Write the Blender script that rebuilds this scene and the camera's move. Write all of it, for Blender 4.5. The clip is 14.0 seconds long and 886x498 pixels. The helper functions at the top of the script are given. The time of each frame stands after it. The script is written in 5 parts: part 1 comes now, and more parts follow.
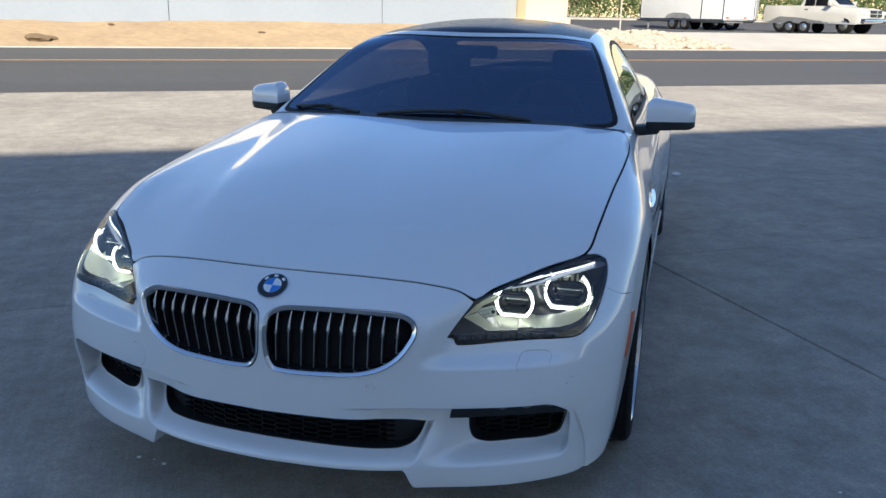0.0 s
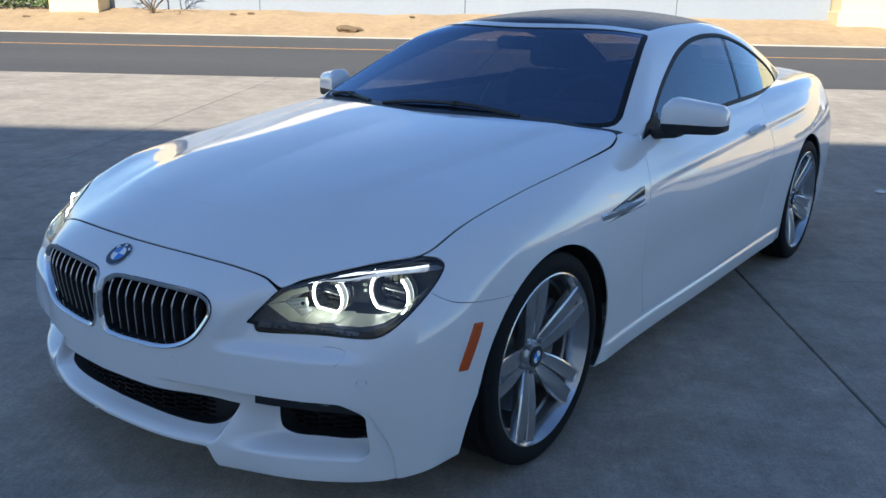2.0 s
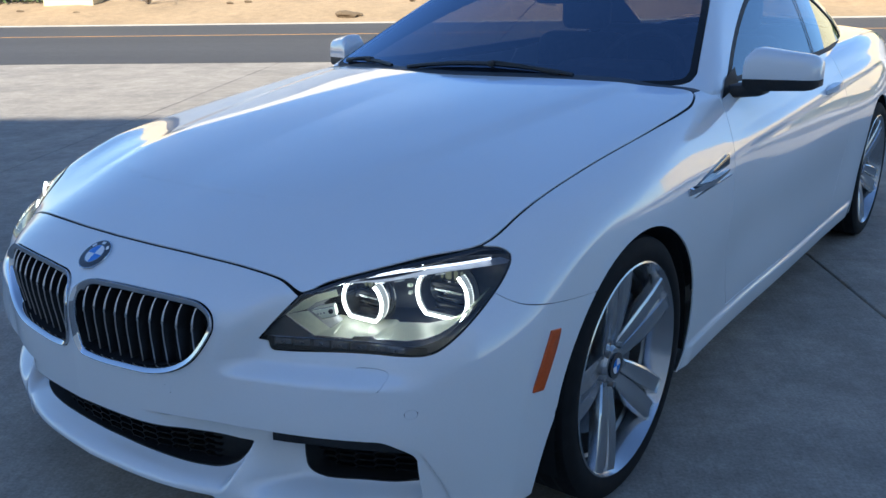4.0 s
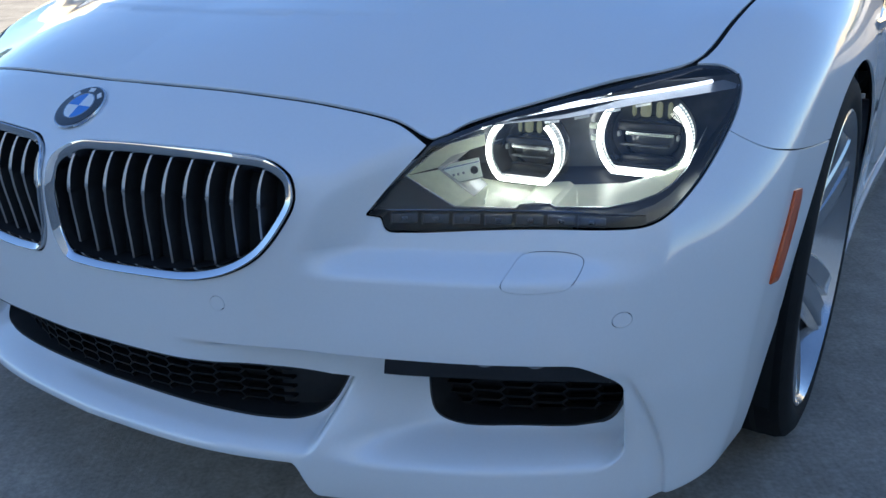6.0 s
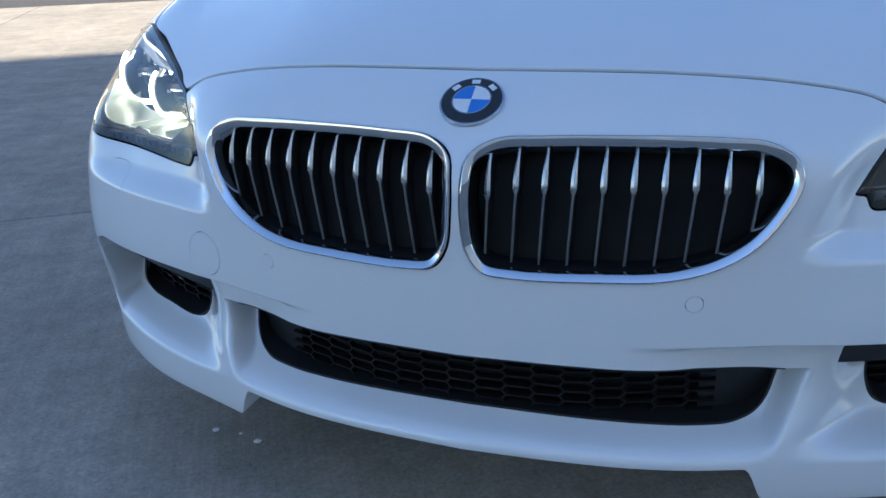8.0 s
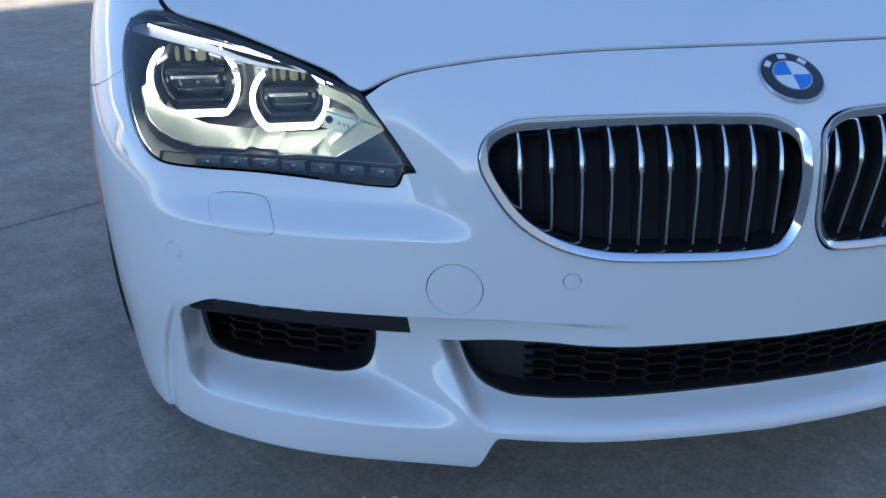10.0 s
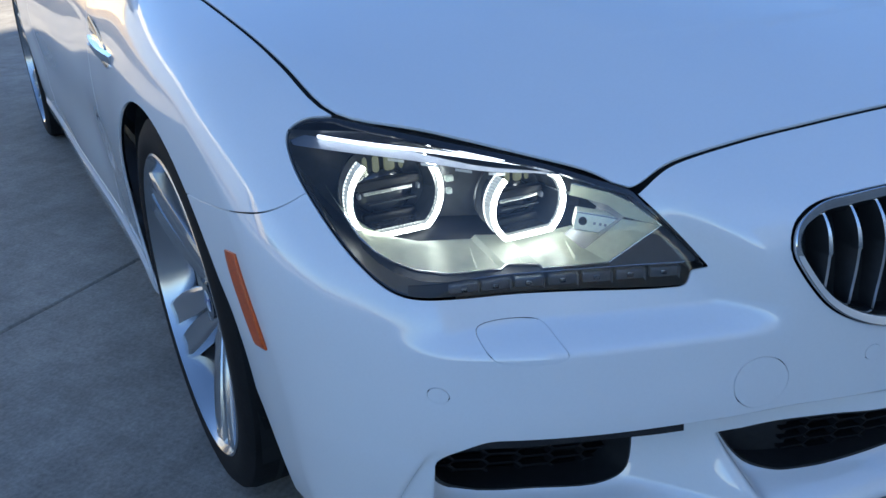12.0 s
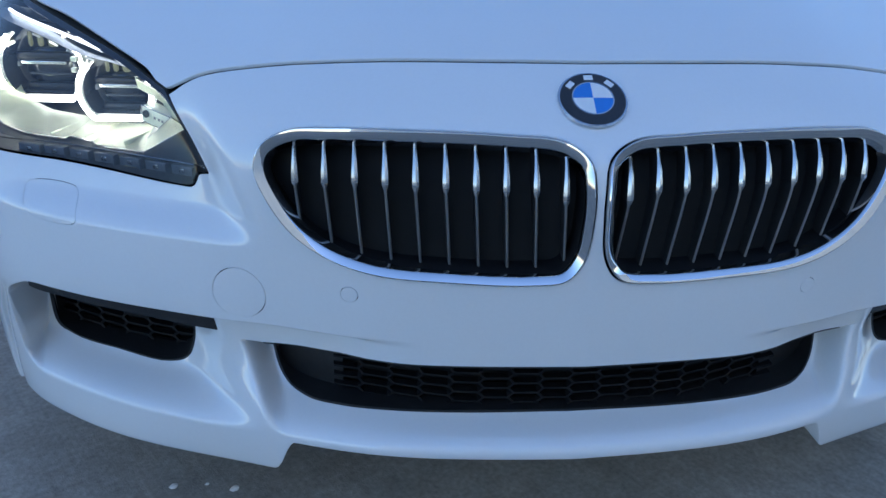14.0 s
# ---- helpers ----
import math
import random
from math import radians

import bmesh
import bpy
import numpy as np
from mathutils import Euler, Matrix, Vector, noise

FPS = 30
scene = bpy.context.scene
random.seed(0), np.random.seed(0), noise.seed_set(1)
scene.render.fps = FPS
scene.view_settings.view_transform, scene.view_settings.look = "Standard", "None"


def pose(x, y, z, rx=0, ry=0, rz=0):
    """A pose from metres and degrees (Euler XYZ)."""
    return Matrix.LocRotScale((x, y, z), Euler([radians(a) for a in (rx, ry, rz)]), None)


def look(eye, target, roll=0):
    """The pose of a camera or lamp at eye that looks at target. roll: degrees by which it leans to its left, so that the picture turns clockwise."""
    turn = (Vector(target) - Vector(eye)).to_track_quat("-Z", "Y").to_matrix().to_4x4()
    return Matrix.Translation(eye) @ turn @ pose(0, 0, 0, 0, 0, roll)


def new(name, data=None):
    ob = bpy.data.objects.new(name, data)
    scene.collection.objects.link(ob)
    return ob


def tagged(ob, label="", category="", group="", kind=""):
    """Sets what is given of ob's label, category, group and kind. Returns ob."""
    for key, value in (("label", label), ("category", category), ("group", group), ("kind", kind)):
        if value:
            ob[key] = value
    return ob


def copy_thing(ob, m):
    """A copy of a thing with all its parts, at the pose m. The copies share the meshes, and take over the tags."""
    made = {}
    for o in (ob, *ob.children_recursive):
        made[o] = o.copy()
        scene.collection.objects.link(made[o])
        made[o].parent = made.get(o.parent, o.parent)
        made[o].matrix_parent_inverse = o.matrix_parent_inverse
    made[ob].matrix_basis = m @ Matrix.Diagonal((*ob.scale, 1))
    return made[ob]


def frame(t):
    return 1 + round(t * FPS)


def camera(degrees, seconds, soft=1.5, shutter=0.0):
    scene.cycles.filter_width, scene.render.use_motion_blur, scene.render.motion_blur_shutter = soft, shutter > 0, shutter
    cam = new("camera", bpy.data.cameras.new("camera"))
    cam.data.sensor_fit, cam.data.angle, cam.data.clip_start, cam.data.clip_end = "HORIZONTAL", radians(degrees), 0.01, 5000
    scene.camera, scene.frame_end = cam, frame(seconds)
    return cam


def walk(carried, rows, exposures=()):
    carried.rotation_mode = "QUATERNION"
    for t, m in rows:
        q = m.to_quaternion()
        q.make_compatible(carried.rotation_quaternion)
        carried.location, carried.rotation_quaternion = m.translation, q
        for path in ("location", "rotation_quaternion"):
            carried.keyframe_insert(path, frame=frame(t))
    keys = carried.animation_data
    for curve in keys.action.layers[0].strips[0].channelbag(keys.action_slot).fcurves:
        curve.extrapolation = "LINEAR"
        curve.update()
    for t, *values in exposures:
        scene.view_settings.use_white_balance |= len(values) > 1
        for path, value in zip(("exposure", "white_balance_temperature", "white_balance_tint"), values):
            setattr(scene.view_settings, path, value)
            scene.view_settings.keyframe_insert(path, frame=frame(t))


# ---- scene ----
cam = camera(55.70, 14.0, soft=1.5)
# t, x, y, z, pitch, roll, yaw (degrees)
PATH = [
    (0.0, 0.9850, -1.8004, 1.3859, 74.19, -0.98, 15.95),
    (0.5, 1.2957, -1.6272, 1.3754, 73.84, -0.53, 22.23),
    (1.0, 1.6167, -1.4626, 1.3793, 73.44, -1.33, 28.12),
    (1.5, 1.8289, -1.2742, 1.3695, 73.54, -1.61, 32.60),
    (2.0, 2.0602, -1.1832, 1.3850, 73.48, -0.88, 36.83),
    (2.2, 2.1186, -1.1649, 1.3836, 73.53, -0.79, 37.58),
    (4.5, 1.4653, -0.7343, 1.1235, 71.68, 1.28, 36.31),
    (5.0, 1.2667, -0.6001, 0.9797, 70.07, 0.72, 35.44),
    (5.5, 1.1632, -0.5814, 0.9434, 68.84, 0.53, 34.53),
    (6.0, 1.0715, -0.6674, 0.9187, 69.04, 1.34, 31.52),
    (6.5, 0.9191, -0.8025, 0.9047, 68.83, 1.19, 27.42),
    (7.0, 0.7341, -0.9056, 0.8901, 69.12, 1.33, 24.09),
    (7.5, 0.4958, -0.9142, 0.9009, 68.63, 1.95, 21.18),
    (7.7, 0.4167, -0.9284, 0.8952, 69.23, 1.88, 20.26),
    (9.8, -0.5014, -0.8610, 0.8993, 66.22, 0.24, -7.06),
    (10.0, -0.6357, -0.8348, 0.9097, 66.38, 0.02, -12.33),
    (10.5, -0.8526, -0.7275, 0.9148, 66.37, 1.50, -20.67),
    (11.0, -1.0429, -0.5519, 0.9200, 66.58, 2.42, -26.38),
    (11.5, -1.1270, -0.4772, 0.9906, 66.21, 3.11, -29.30),
    (12.0, -1.1340, -0.4880, 1.0049, 66.15, 2.71, -29.39),
    (12.5, -1.0544, -0.5326, 0.9826, 65.67, 1.19, -26.94),
    (13.0, -0.8246, -0.6959, 0.9509, 65.79, -1.35, -18.94),
    (13.5, -0.5438, -0.7722, 0.9316, 66.05, -1.80, -11.52),
    (14.0, -0.2741, -0.8650, 0.9479, 64.72, -1.58, -5.51),
]
walk(cam, [(t, pose(x, y, z, a, b, c)) for t, x, y, z, a, b, c in PATH],
     [(0.0, 1.05, 6050, 10), (2.2, 1.07, 5930, 10), (4.5, 1.09, 5660, 10), (5.0, 1.13, 5640, 10), (5.5, 1.31, 5740, 10), (6.5, 1.42, 5920, 10), (7.5, 1.49, 6120, 10), (9.9, 1.65, 6000, 10), (10.5, 1.48, 5900, 10), (11.0, 1.36, 5820, 10), (11.5, 1.43, 5790, 10), (12.5, 1.42, 5790, 10), (14.0, 1.66, 6060, 10)])

# ---- world, sun, exposure ----
SUN_AZ, SUN_EL = 284.0, 36.0   # compass of the sun in the xy plane, from +x, and height
world = bpy.data.worlds.new("sky")
scene.world = world
world.use_nodes = True
wn = world.node_tree.nodes
sky = wn.new("ShaderNodeTexSky")
sky.sky_type = "NISHITA"
sky.sun_disc = False
sky.sun_elevation = radians(SUN_EL)
sky.sun_rotation = radians(90.0 - SUN_AZ)
sky.altitude, sky.air_density, sky.dust_density, sky.ozone_density = 600.0, 1.0, 0.1, 3.5
world.node_tree.links.new(sky.outputs["Color"], wn["Background"].inputs["Color"])
wn["Background"].inputs["Strength"].default_value = 0.092
sun = new("sun", bpy.data.lights.new("sun", "SUN"))
sun.data.energy, sun.data.angle, sun.data.color = 5.0, radians(0.55), (1.0, 0.885, 0.69)
sa, se = radians(SUN_AZ), radians(SUN_EL)
sun.matrix_world = look((30 * math.cos(sa) * math.cos(se), 30 * math.sin(sa) * math.cos(se), 30 * math.sin(se)), (0, 0, 0))

# ---- surface tools ----
def spline_weights(ks, q):
    """Weights of the knots ks for a natural cubic spline at the places q."""
    ks = np.asarray(ks, float)
    n = len(ks)
    h = np.diff(ks)
    a, r = np.eye(n), np.zeros((n, n))
    for i in range(1, n - 1):
        a[i, i - 1], a[i, i], a[i, i + 1] = h[i - 1] / 6, (h[i - 1] + h[i]) / 3, h[i] / 6
        r[i, i - 1] += 1 / h[i - 1]
        r[i, i] -= 1 / h[i - 1] + 1 / h[i]
        r[i, i + 1] += 1 / h[i]
    m = np.linalg.solve(a, r)
    q = np.clip(np.asarray(q, float), ks[0], ks[-1])
    i = np.clip(np.searchsorted(ks, q) - 1, 0, n - 2)
    u = (q - ks[i]) / h[i]
    e = np.eye(n)
    hh = (h[i] ** 2)[..., None]
    v = 1 - u
    return (v[..., None] * e[i] + u[..., None] * e[i + 1]
            + ((v ** 3 - v)[..., None] * m[i] + (u ** 3 - u)[..., None] * m[i + 1]) * hh / 6)


def curve1(ks, vs):
    """A smooth function of one number through the given knots."""
    vs = np.asarray(vs, float)
    return lambda q: spline_weights(ks, q) @ vs


def net(xs, ys, rows):
    """A smooth function of two numbers; rows: one list per x knot."""
    z = np.asarray(rows, float)
    return lambda x, y: ((spline_weights(xs, x) @ z) * spline_weights(ys, y)).sum(-1)


def sstep(a, b, q):
    u = np.clip((q - a) / (b - a), 0, 1)
    return u * u * u * (u * (u * 6 - 15) + 10)


def smax(a, b, k):
    h = np.maximum(k - np.abs(a - b), 0) / k
    return np.maximum(a, b) + h * h * k / 4

# ---- the car's skin: car's length along y from the nose at 0, width along x, ground at z = 0 ----
nose = curve1((0, .15, .288, .424, .6, .72, .78, .84, .89, .93, .97), (-.008, .001, .024, .070, .135, .197, .243, .325, .43, .58, .85))
face = net((0, .25, .38, .48, .65, .8, .92), (.10, .17, .25, .36, .47, .54, .60, .66, .70, .74, .80), [
    (.050, .010, .00, .00, .00, .002, .006, .034, .074, .135, .30),
    (.050, .010, .00, .00, .00, .002, .006, .034, .077, .145, .30),
    (.044, .008, .00, .00, .00, .002, .007, .033, .084, .156, .305),
    (.040, .008, .00, .00, .00, .011, .031, .064, .106, .178, .315),
    (.045, .012, .01, .00, .00, .015, .050, .105, .145, .210, .34),
    (.065, .030, .02, .00, .00, .015, .050, .120, .170, .235, .36),
    (.075, .035, .02, .00, .00, .010, .045, .110, .170, .245, .36)])
deck = net((0, .25, .5, .7, .8, .95), (-.2, .07, .22, .47, .8, 1.2, 1.65, 2.4, 3.4, 4.2, 5.0), [
    (.56, .695, .765, .835, .895, .945, .985, 1.0, 1.01, 1.035, 1.0),
    (.56, .690, .760, .832, .895, .945, .985, 1.0, 1.01, 1.03, .995),
    (.52, .635, .700, .800, .872, .930, .975, .99, 1.0, 1.015, .97),
    (.46, .580, .650, .761, .847, .905, .955, .965, .975, .985, .94),
    (.43, .550, .620, .743, .828, .885, .935, .945, .955, .96, .91),
    (.30, .430, .510, .640, .750, .810, .855, .87, .90, .90, .85)])
flank_y = curve1((.1, .3, .5, .88, 1.4, 2.3, 3.2, 3.735, 4.3, 4.9), (.85, .868, .888, .924, .914, .915, .919, .926, .893, .81))
flank_z = curve1((.10, .18, .30, .42, .55, .66, .75, .85, .95, 1.1), (-.05, -.028, -.012, -.004, 0, -.008, -.026, -.070, -.13, -.24))
tail = curve1((0, .3, .6, .8, .95), (4.90, 4.88, 4.80, 4.66, 4.40))


def skin(x, y, z):
    """Below zero inside the body, above zero outside; x from the middle outwards."""
    p = face(x, z)
    # shelf under the lamps
    inner = .385 + .45 * np.maximum(z - .545, 0)
    p = p + .036 * sstep(inner, inner + .08, x) * (1 - sstep(.62, .83, x)) * sstep(.507, .545, z) * (1 - sstep(.585, .725, z))
    # undercut below the bumper's crease, scoops at its ends, trough of the lower intake
    outer = .774 - .036 * (np.maximum(.272 - z, 0) / .045) ** 2 - .034 * (np.maximum(z - .362, 0) / .04) ** 2
    wide = 1 - sstep(outer - .022, outer, x)
    over = 1 - sstep(.396, .411, z)
    p = p + .042 * sstep(.18, .42, x) * over * sstep(.236, .36, z) * wide
    ridge_x = .352 + .37 * (z - .19)
    p = p + .070 * sstep(ridge_x + .008, ridge_x + .160, x) * wide * sstep(.233, .279, z) * over
    lip = .3685 - .0175 * sstep(.26, .42, x)
    p = p + .055 * (1 - sstep(ridge_x - .006, ridge_x + .028, x)) * sstep(.234, .288, z) * (1 - sstep(lip - .003, lip + .004, z))
    # fold down the outer end of each scoop
    fold = .807 - .9 * np.maximum(z - .19, 0) ** 2
    low_part = 1 - sstep(.345, .40, z)
    p = p + (.0065 * np.exp(-((x - fold) / .007) ** 2) - .004 * sstep(fold, fold + .008, x) * (1 - sstep(.83, .90, x))) * low_part
    # the bumper's crease stands proud above the scoops
    p = p - .005 * sstep(.36, .47, x) * (1 - sstep(.72, .85, x)) * sstep(.372, .404, z) * (1 - sstep(.408, .505, z))
    front = nose(x) + p - y
    ridge = .36 + .17 * y
    dome = .0065 * (1 - sstep(ridge - .08, ridge + .035, x)) * sstep(.15, .55, y) * (1 - sstep(1.5, 1.75, y))
    f = smax(front, z - deck(x, y) - dome + .003, .05)
    hollow = .012 * np.exp(-((z - .47) / .12) ** 2) * sstep(1.35, 1.9, y) * (1 - sstep(3.0, 3.5, y))
    # shoulder line: a crisp edge with a hollow under it
    under = .765 + .042 * (y - 1.65) - z
    along = sstep(1.45, 2.1, y) * (1 - sstep(3.5, 4.2, y))
    crease = (.004 * (1 - sstep(-.05, .0, under)) + .006 * sstep(-.004, .036, under) * (1 - sstep(.045, .20, under))) * along
    skirt = .009 * (1 - sstep(.235, .262, z)) * sstep(1.28, 1.36, y) * (1 - sstep(3.3, 3.42, y))
    f = smax(f, x - flank_y(y) - flank_z(z) + hollow + crease - skirt - .006, .04)
    f = smax(f, y - tail(x) + .35 * (z - .6) ** 2, .12)
    low = .168 + .055 * (1 - sstep(.362, .398, x)) * (1 - sstep(.25, .4, y))
    return smax(f, low - z, .014)


def shoot(f, o, d, reach=2.6, steps=24):
    """The places where rays from inside points o along d leave the body f."""
    lo, hi = np.zeros(len(o)), np.full(len(o), reach)
    for _ in range(steps):
        mid = (lo + hi) / 2
        p = o + d * mid[:, None]
        out = f(np.abs(p[:, 0]), p[:, 1], p[:, 2]) > 0
        hi = np.where(out, mid, hi)
        lo = np.where(out, lo, mid)
    return o + d * ((lo + hi) / 2)[:, None]


def slopes(f, p, e=1e-4):
    """Unit outward normals of f at p."""
    g = []
    for k in range(3):
        a, b = p.copy(), p.copy()
        a[:, k] += e
        b[:, k] -= e
        g.append(f(np.abs(a[:, 0]), a[:, 1], a[:, 2]) - f(np.abs(b[:, 0]), b[:, 1], b[:, 2]))
    g = np.stack(g, 1)
    return g / np.maximum(np.linalg.norm(g, axis=1), 1e-12)[:, None]


roof_y = curve1((1.2, 2.0, 2.3, 2.8, 3.3, 3.8, 4.3, 4.7), (1.16, 1.281, 1.324, 1.356, 1.332, 1.219, 1.06, .93))


def cabin(x, y, z):
    """The same for the cabin above the belt line."""
    roof = z - roof_y(y) + .19 * x * x + .1 * x ** 4
    screen = z - .95 - .46 * (y - 1.40 - .43 * x * x)
    f = smax(roof, screen, .03)
    rise = np.maximum(z - .95, -.02)
    return smax(f, x - (.788 - .60 * rise - .25 * rise ** 2) + .10 * np.maximum(y - 2.9, 0) ** 2, .05)


class Patch:
    """A triangle sheet with its own normals."""

    def __init__(self, v, n, f):
        self.v, self.n, self.f = np.asarray(v, float), np.asarray(n, float), np.asarray(f, int)

    def clean(self):
        used = np.unique(self.f)
        back = np.zeros(len(self.v), int)
        back[used] = np.arange(len(used))
        return Patch(self.v[used], self.n[used], back[self.f])

    def split(self, g):
        """The part with g < 0 and the part with g > 0, cut cleanly along g = 0."""
        g = np.where(np.abs(g) < 1e-7, 1e-7, g)
        s = g[self.f] > 0
        k = s.sum(1)
        inn, out = [self.f[k == 0]], [self.f[k == 3]]
        v, n = [self.v], [self.n]
        base = len(self.v)
        for lone in (True, False):
            pick = k == (1 if lone else 2)
            f, t = self.f[pick], s[pick]
            if not len(f):
                continue
            i = np.argmax(t if lone else ~t, axis=1)
            r = np.arange(len(f))
            a, b, c = f[r, i], f[r, (i + 1) % 3], f[r, (i + 2) % 3]
            made = []
            for p, q in ((a, b), (a, c)):
                w = (g[p] / (g[p] - g[q]))[:, None]
                v.append(self.v[p] * (1 - w) + self.v[q] * w)
                m = self.n[p] * (1 - w) + self.n[q] * w
                n.append(m / np.maximum(np.linalg.norm(m, axis=1), 1e-9)[:, None])
                made.append(base + np.arange(len(f)))
                base += len(f)
            x, y = made
            one, two = np.stack([a, x, y], 1), np.concatenate([np.stack([x, b, c], 1), np.stack([x, c, y], 1)])
            (out if lone else inn).append(one)
            (inn if lone else out).append(two)
        v, n = np.concatenate(v), np.concatenate(n)
        return [Patch(v, n, np.concatenate(p)).weld() for p in (inn, out)]

    def weld(self):
        p = self.clean()
        if not len(p.f):
            return p
        _, first, back = np.unique(np.round(p.v, 7), axis=0, return_index=True, return_inverse=True)
        f = back.reshape(-1)[p.f]
        f = f[(f[:, 0] != f[:, 1]) & (f[:, 1] != f[:, 2]) & (f[:, 0] != f[:, 2])]
        return Patch(p.v[first], p.n[first], f)

    def rim(self):
        """Directed boundary edges."""
        e = np.concatenate([self.f[:, [0, 1]], self.f[:, [1, 2]], self.f[:, [2, 0]]])
        key = np.sort(e, 1)
        _, first, num = np.unique(key, axis=0, return_index=True, return_counts=True)
        e = e[first[num == 1]]
        mid = self.v[e].mean(1)
        return e[mid[:, 0] > 1e-5]

    def sewn(self):
        """Edge walls share the sheet's outline, so that the whole is one piece."""
        seen_at, to = {}, np.arange(len(self.v))
        for i, q in enumerate(np.round(self.v, 7)):
            to[i] = seen_at.setdefault(tuple(q), i)
        return Patch(self.v, self.n, to[self.f])

    def lipped(self, depth, along=None, keep=None):
        """With its open edges folded inwards by depth."""
        e = self.rim()
        if keep is not None:
            e = e[keep(self.v[e].mean(1))]
        if not len(e):
            return self
        ids = np.unique(e)
        back = np.full(len(self.v), -1)
        back[ids] = np.arange(len(ids))
        top = self.v[ids]
        way = -self.n[ids] if along is None else np.broadcast_to(np.asarray(along, float), top.shape)
        low = top + way * depth
        # wall normals: across the edge, away from the sheet
        wall = np.zeros_like(top)
        t = self.v[e[:, 1]] - self.v[e[:, 0]]
        cr = np.cross(t, self.n[e[:, 0]])
        cr /= np.maximum(np.linalg.norm(cr, axis=1), 1e-9)[:, None]
        np.add.at(wall, back[e[:, 0]], cr)
        np.add.at(wall, back[e[:, 1]], cr)
        wall /= np.maximum(np.linalg.norm(wall, axis=1), 1e-9)[:, None]
        b0 = len(self.v)
        m = len(ids)
        i, j = back[e[:, 0]] + b0, back[e[:, 1]] + b0
        f = np.concatenate([np.stack([i, i + m, j], 1), np.stack([j, i + m, j + m], 1)])
        rounded = wall * .8 + self.n[ids] * .6
        return Patch(np.concatenate([self.v, top, low]), np.concatenate([self.n, rounded / np.linalg.norm(rounded, axis=1)[:, None], wall]), np.concatenate([self.f, f]))

    def mirrored(self):
        flip = np.array((-1.0, 1, 1))
        return Patch(self.v * flip, self.n * flip, self.f[:, ::-1])

    def plus(self, o):
        return Patch(np.concatenate([self.v, o.v]), np.concatenate([self.n, o.n]), np.concatenate([self.f, o.f + len(self.v)]))

    def welded(self):
        """The two halves sewn together along the middle."""
        to = np.arange(len(self.v))
        ids = np.nonzero(np.abs(self.v[:, 0]) < 1e-7)[0]
        first_at = {}
        for i in ids:
            to[i] = first_at.setdefault((*np.round(self.v[i], 6), *np.round(self.n[i] * (0, 1, 1), 2)), i)
        return Patch(self.v, self.n, to[self.f])

    def sunk(self, d):
        return Patch(self.v - self.n * d, self.n, self.f)


def sheet(v, n, rows, cols):
    """Triangles over a grid of points."""
    i = np.arange(rows * cols).reshape(rows, cols)
    a, b, c, d = i[:-1, :-1].ravel(), i[:-1, 1:].ravel(), i[1:, 1:].ravel(), i[1:, :-1].ravel()
    f = np.concatenate([np.stack([a, b, c], 1), np.stack([a, c, d], 1)])
    # turn the faces the way of the normals
    cr = np.cross(v[f[:, 1]] - v[f[:, 0]], v[f[:, 2]] - v[f[:, 0]])
    area = np.linalg.norm(cr, axis=1)
    bad = (cr * n[f[:, 0]]).sum(1) < 0
    f[bad] = f[bad][:, ::-1]
    return Patch(v, n, f[area > 1e-10])


def smooth_loop(points, step=6, corners=()):
    """A closed 2D outline through points; smooth save at the corners' numbers."""
    p = [np.array(q, float) for q in points]
    n = len(p)
    out = []
    for i in range(n):
        a, b, c, d = p[i - 1], p[i], p[(i + 1) % n], p[(i + 2) % n]
        if i in corners:
            a = b
        if (i + 1) % n in corners:
            d = c
        l0, l1, l2 = (max(np.linalg.norm(b - a), 1e-9) ** .5, max(np.linalg.norm(c - b), 1e-9) ** .5, max(np.linalg.norm(d - c), 1e-9) ** .5)
        m1 = (c - b) if i in corners else ((b - a) / l0 - (c - a) / (l0 + l1) + (c - b) / l1) * l1
        m2 = (c - b) if (i + 1) % n in corners else ((c - b) / l1 - (d - b) / (l1 + l2) + (d - c) / l2) * l1
        for k in range(step):
            u = k / step
            out.append((2 * u ** 3 - 3 * u ** 2 + 1) * b + (u ** 3 - 2 * u ** 2 + u) * m1 + (-2 * u ** 3 + 3 * u ** 2) * c + (u ** 3 - u ** 2) * m2)
    return np.array(out)


def inside(q, loop):
    """Signed distance to a closed 2D loop, below zero inside."""
    best = np.full(len(q), 1e9)
    odd = np.zeros(len(q), bool)
    for a, b in zip(loop, np.roll(loop, -1, 0)):
        d = b - a
        w = np.clip(((q - a) @ d) / max(d @ d, 1e-12), 0, 1)
        best = np.minimum(best, np.linalg.norm(q - a - w[:, None] * d, axis=1))
        if a[1] != b[1]:
            odd ^= ((a[1] > q[:, 1]) != (b[1] > q[:, 1])) & (q[:, 0] < (b[0] - a[0]) * (q[:, 1] - a[1]) / (b[1] - a[1]) + a[0])
    return np.where(odd, -best, best)


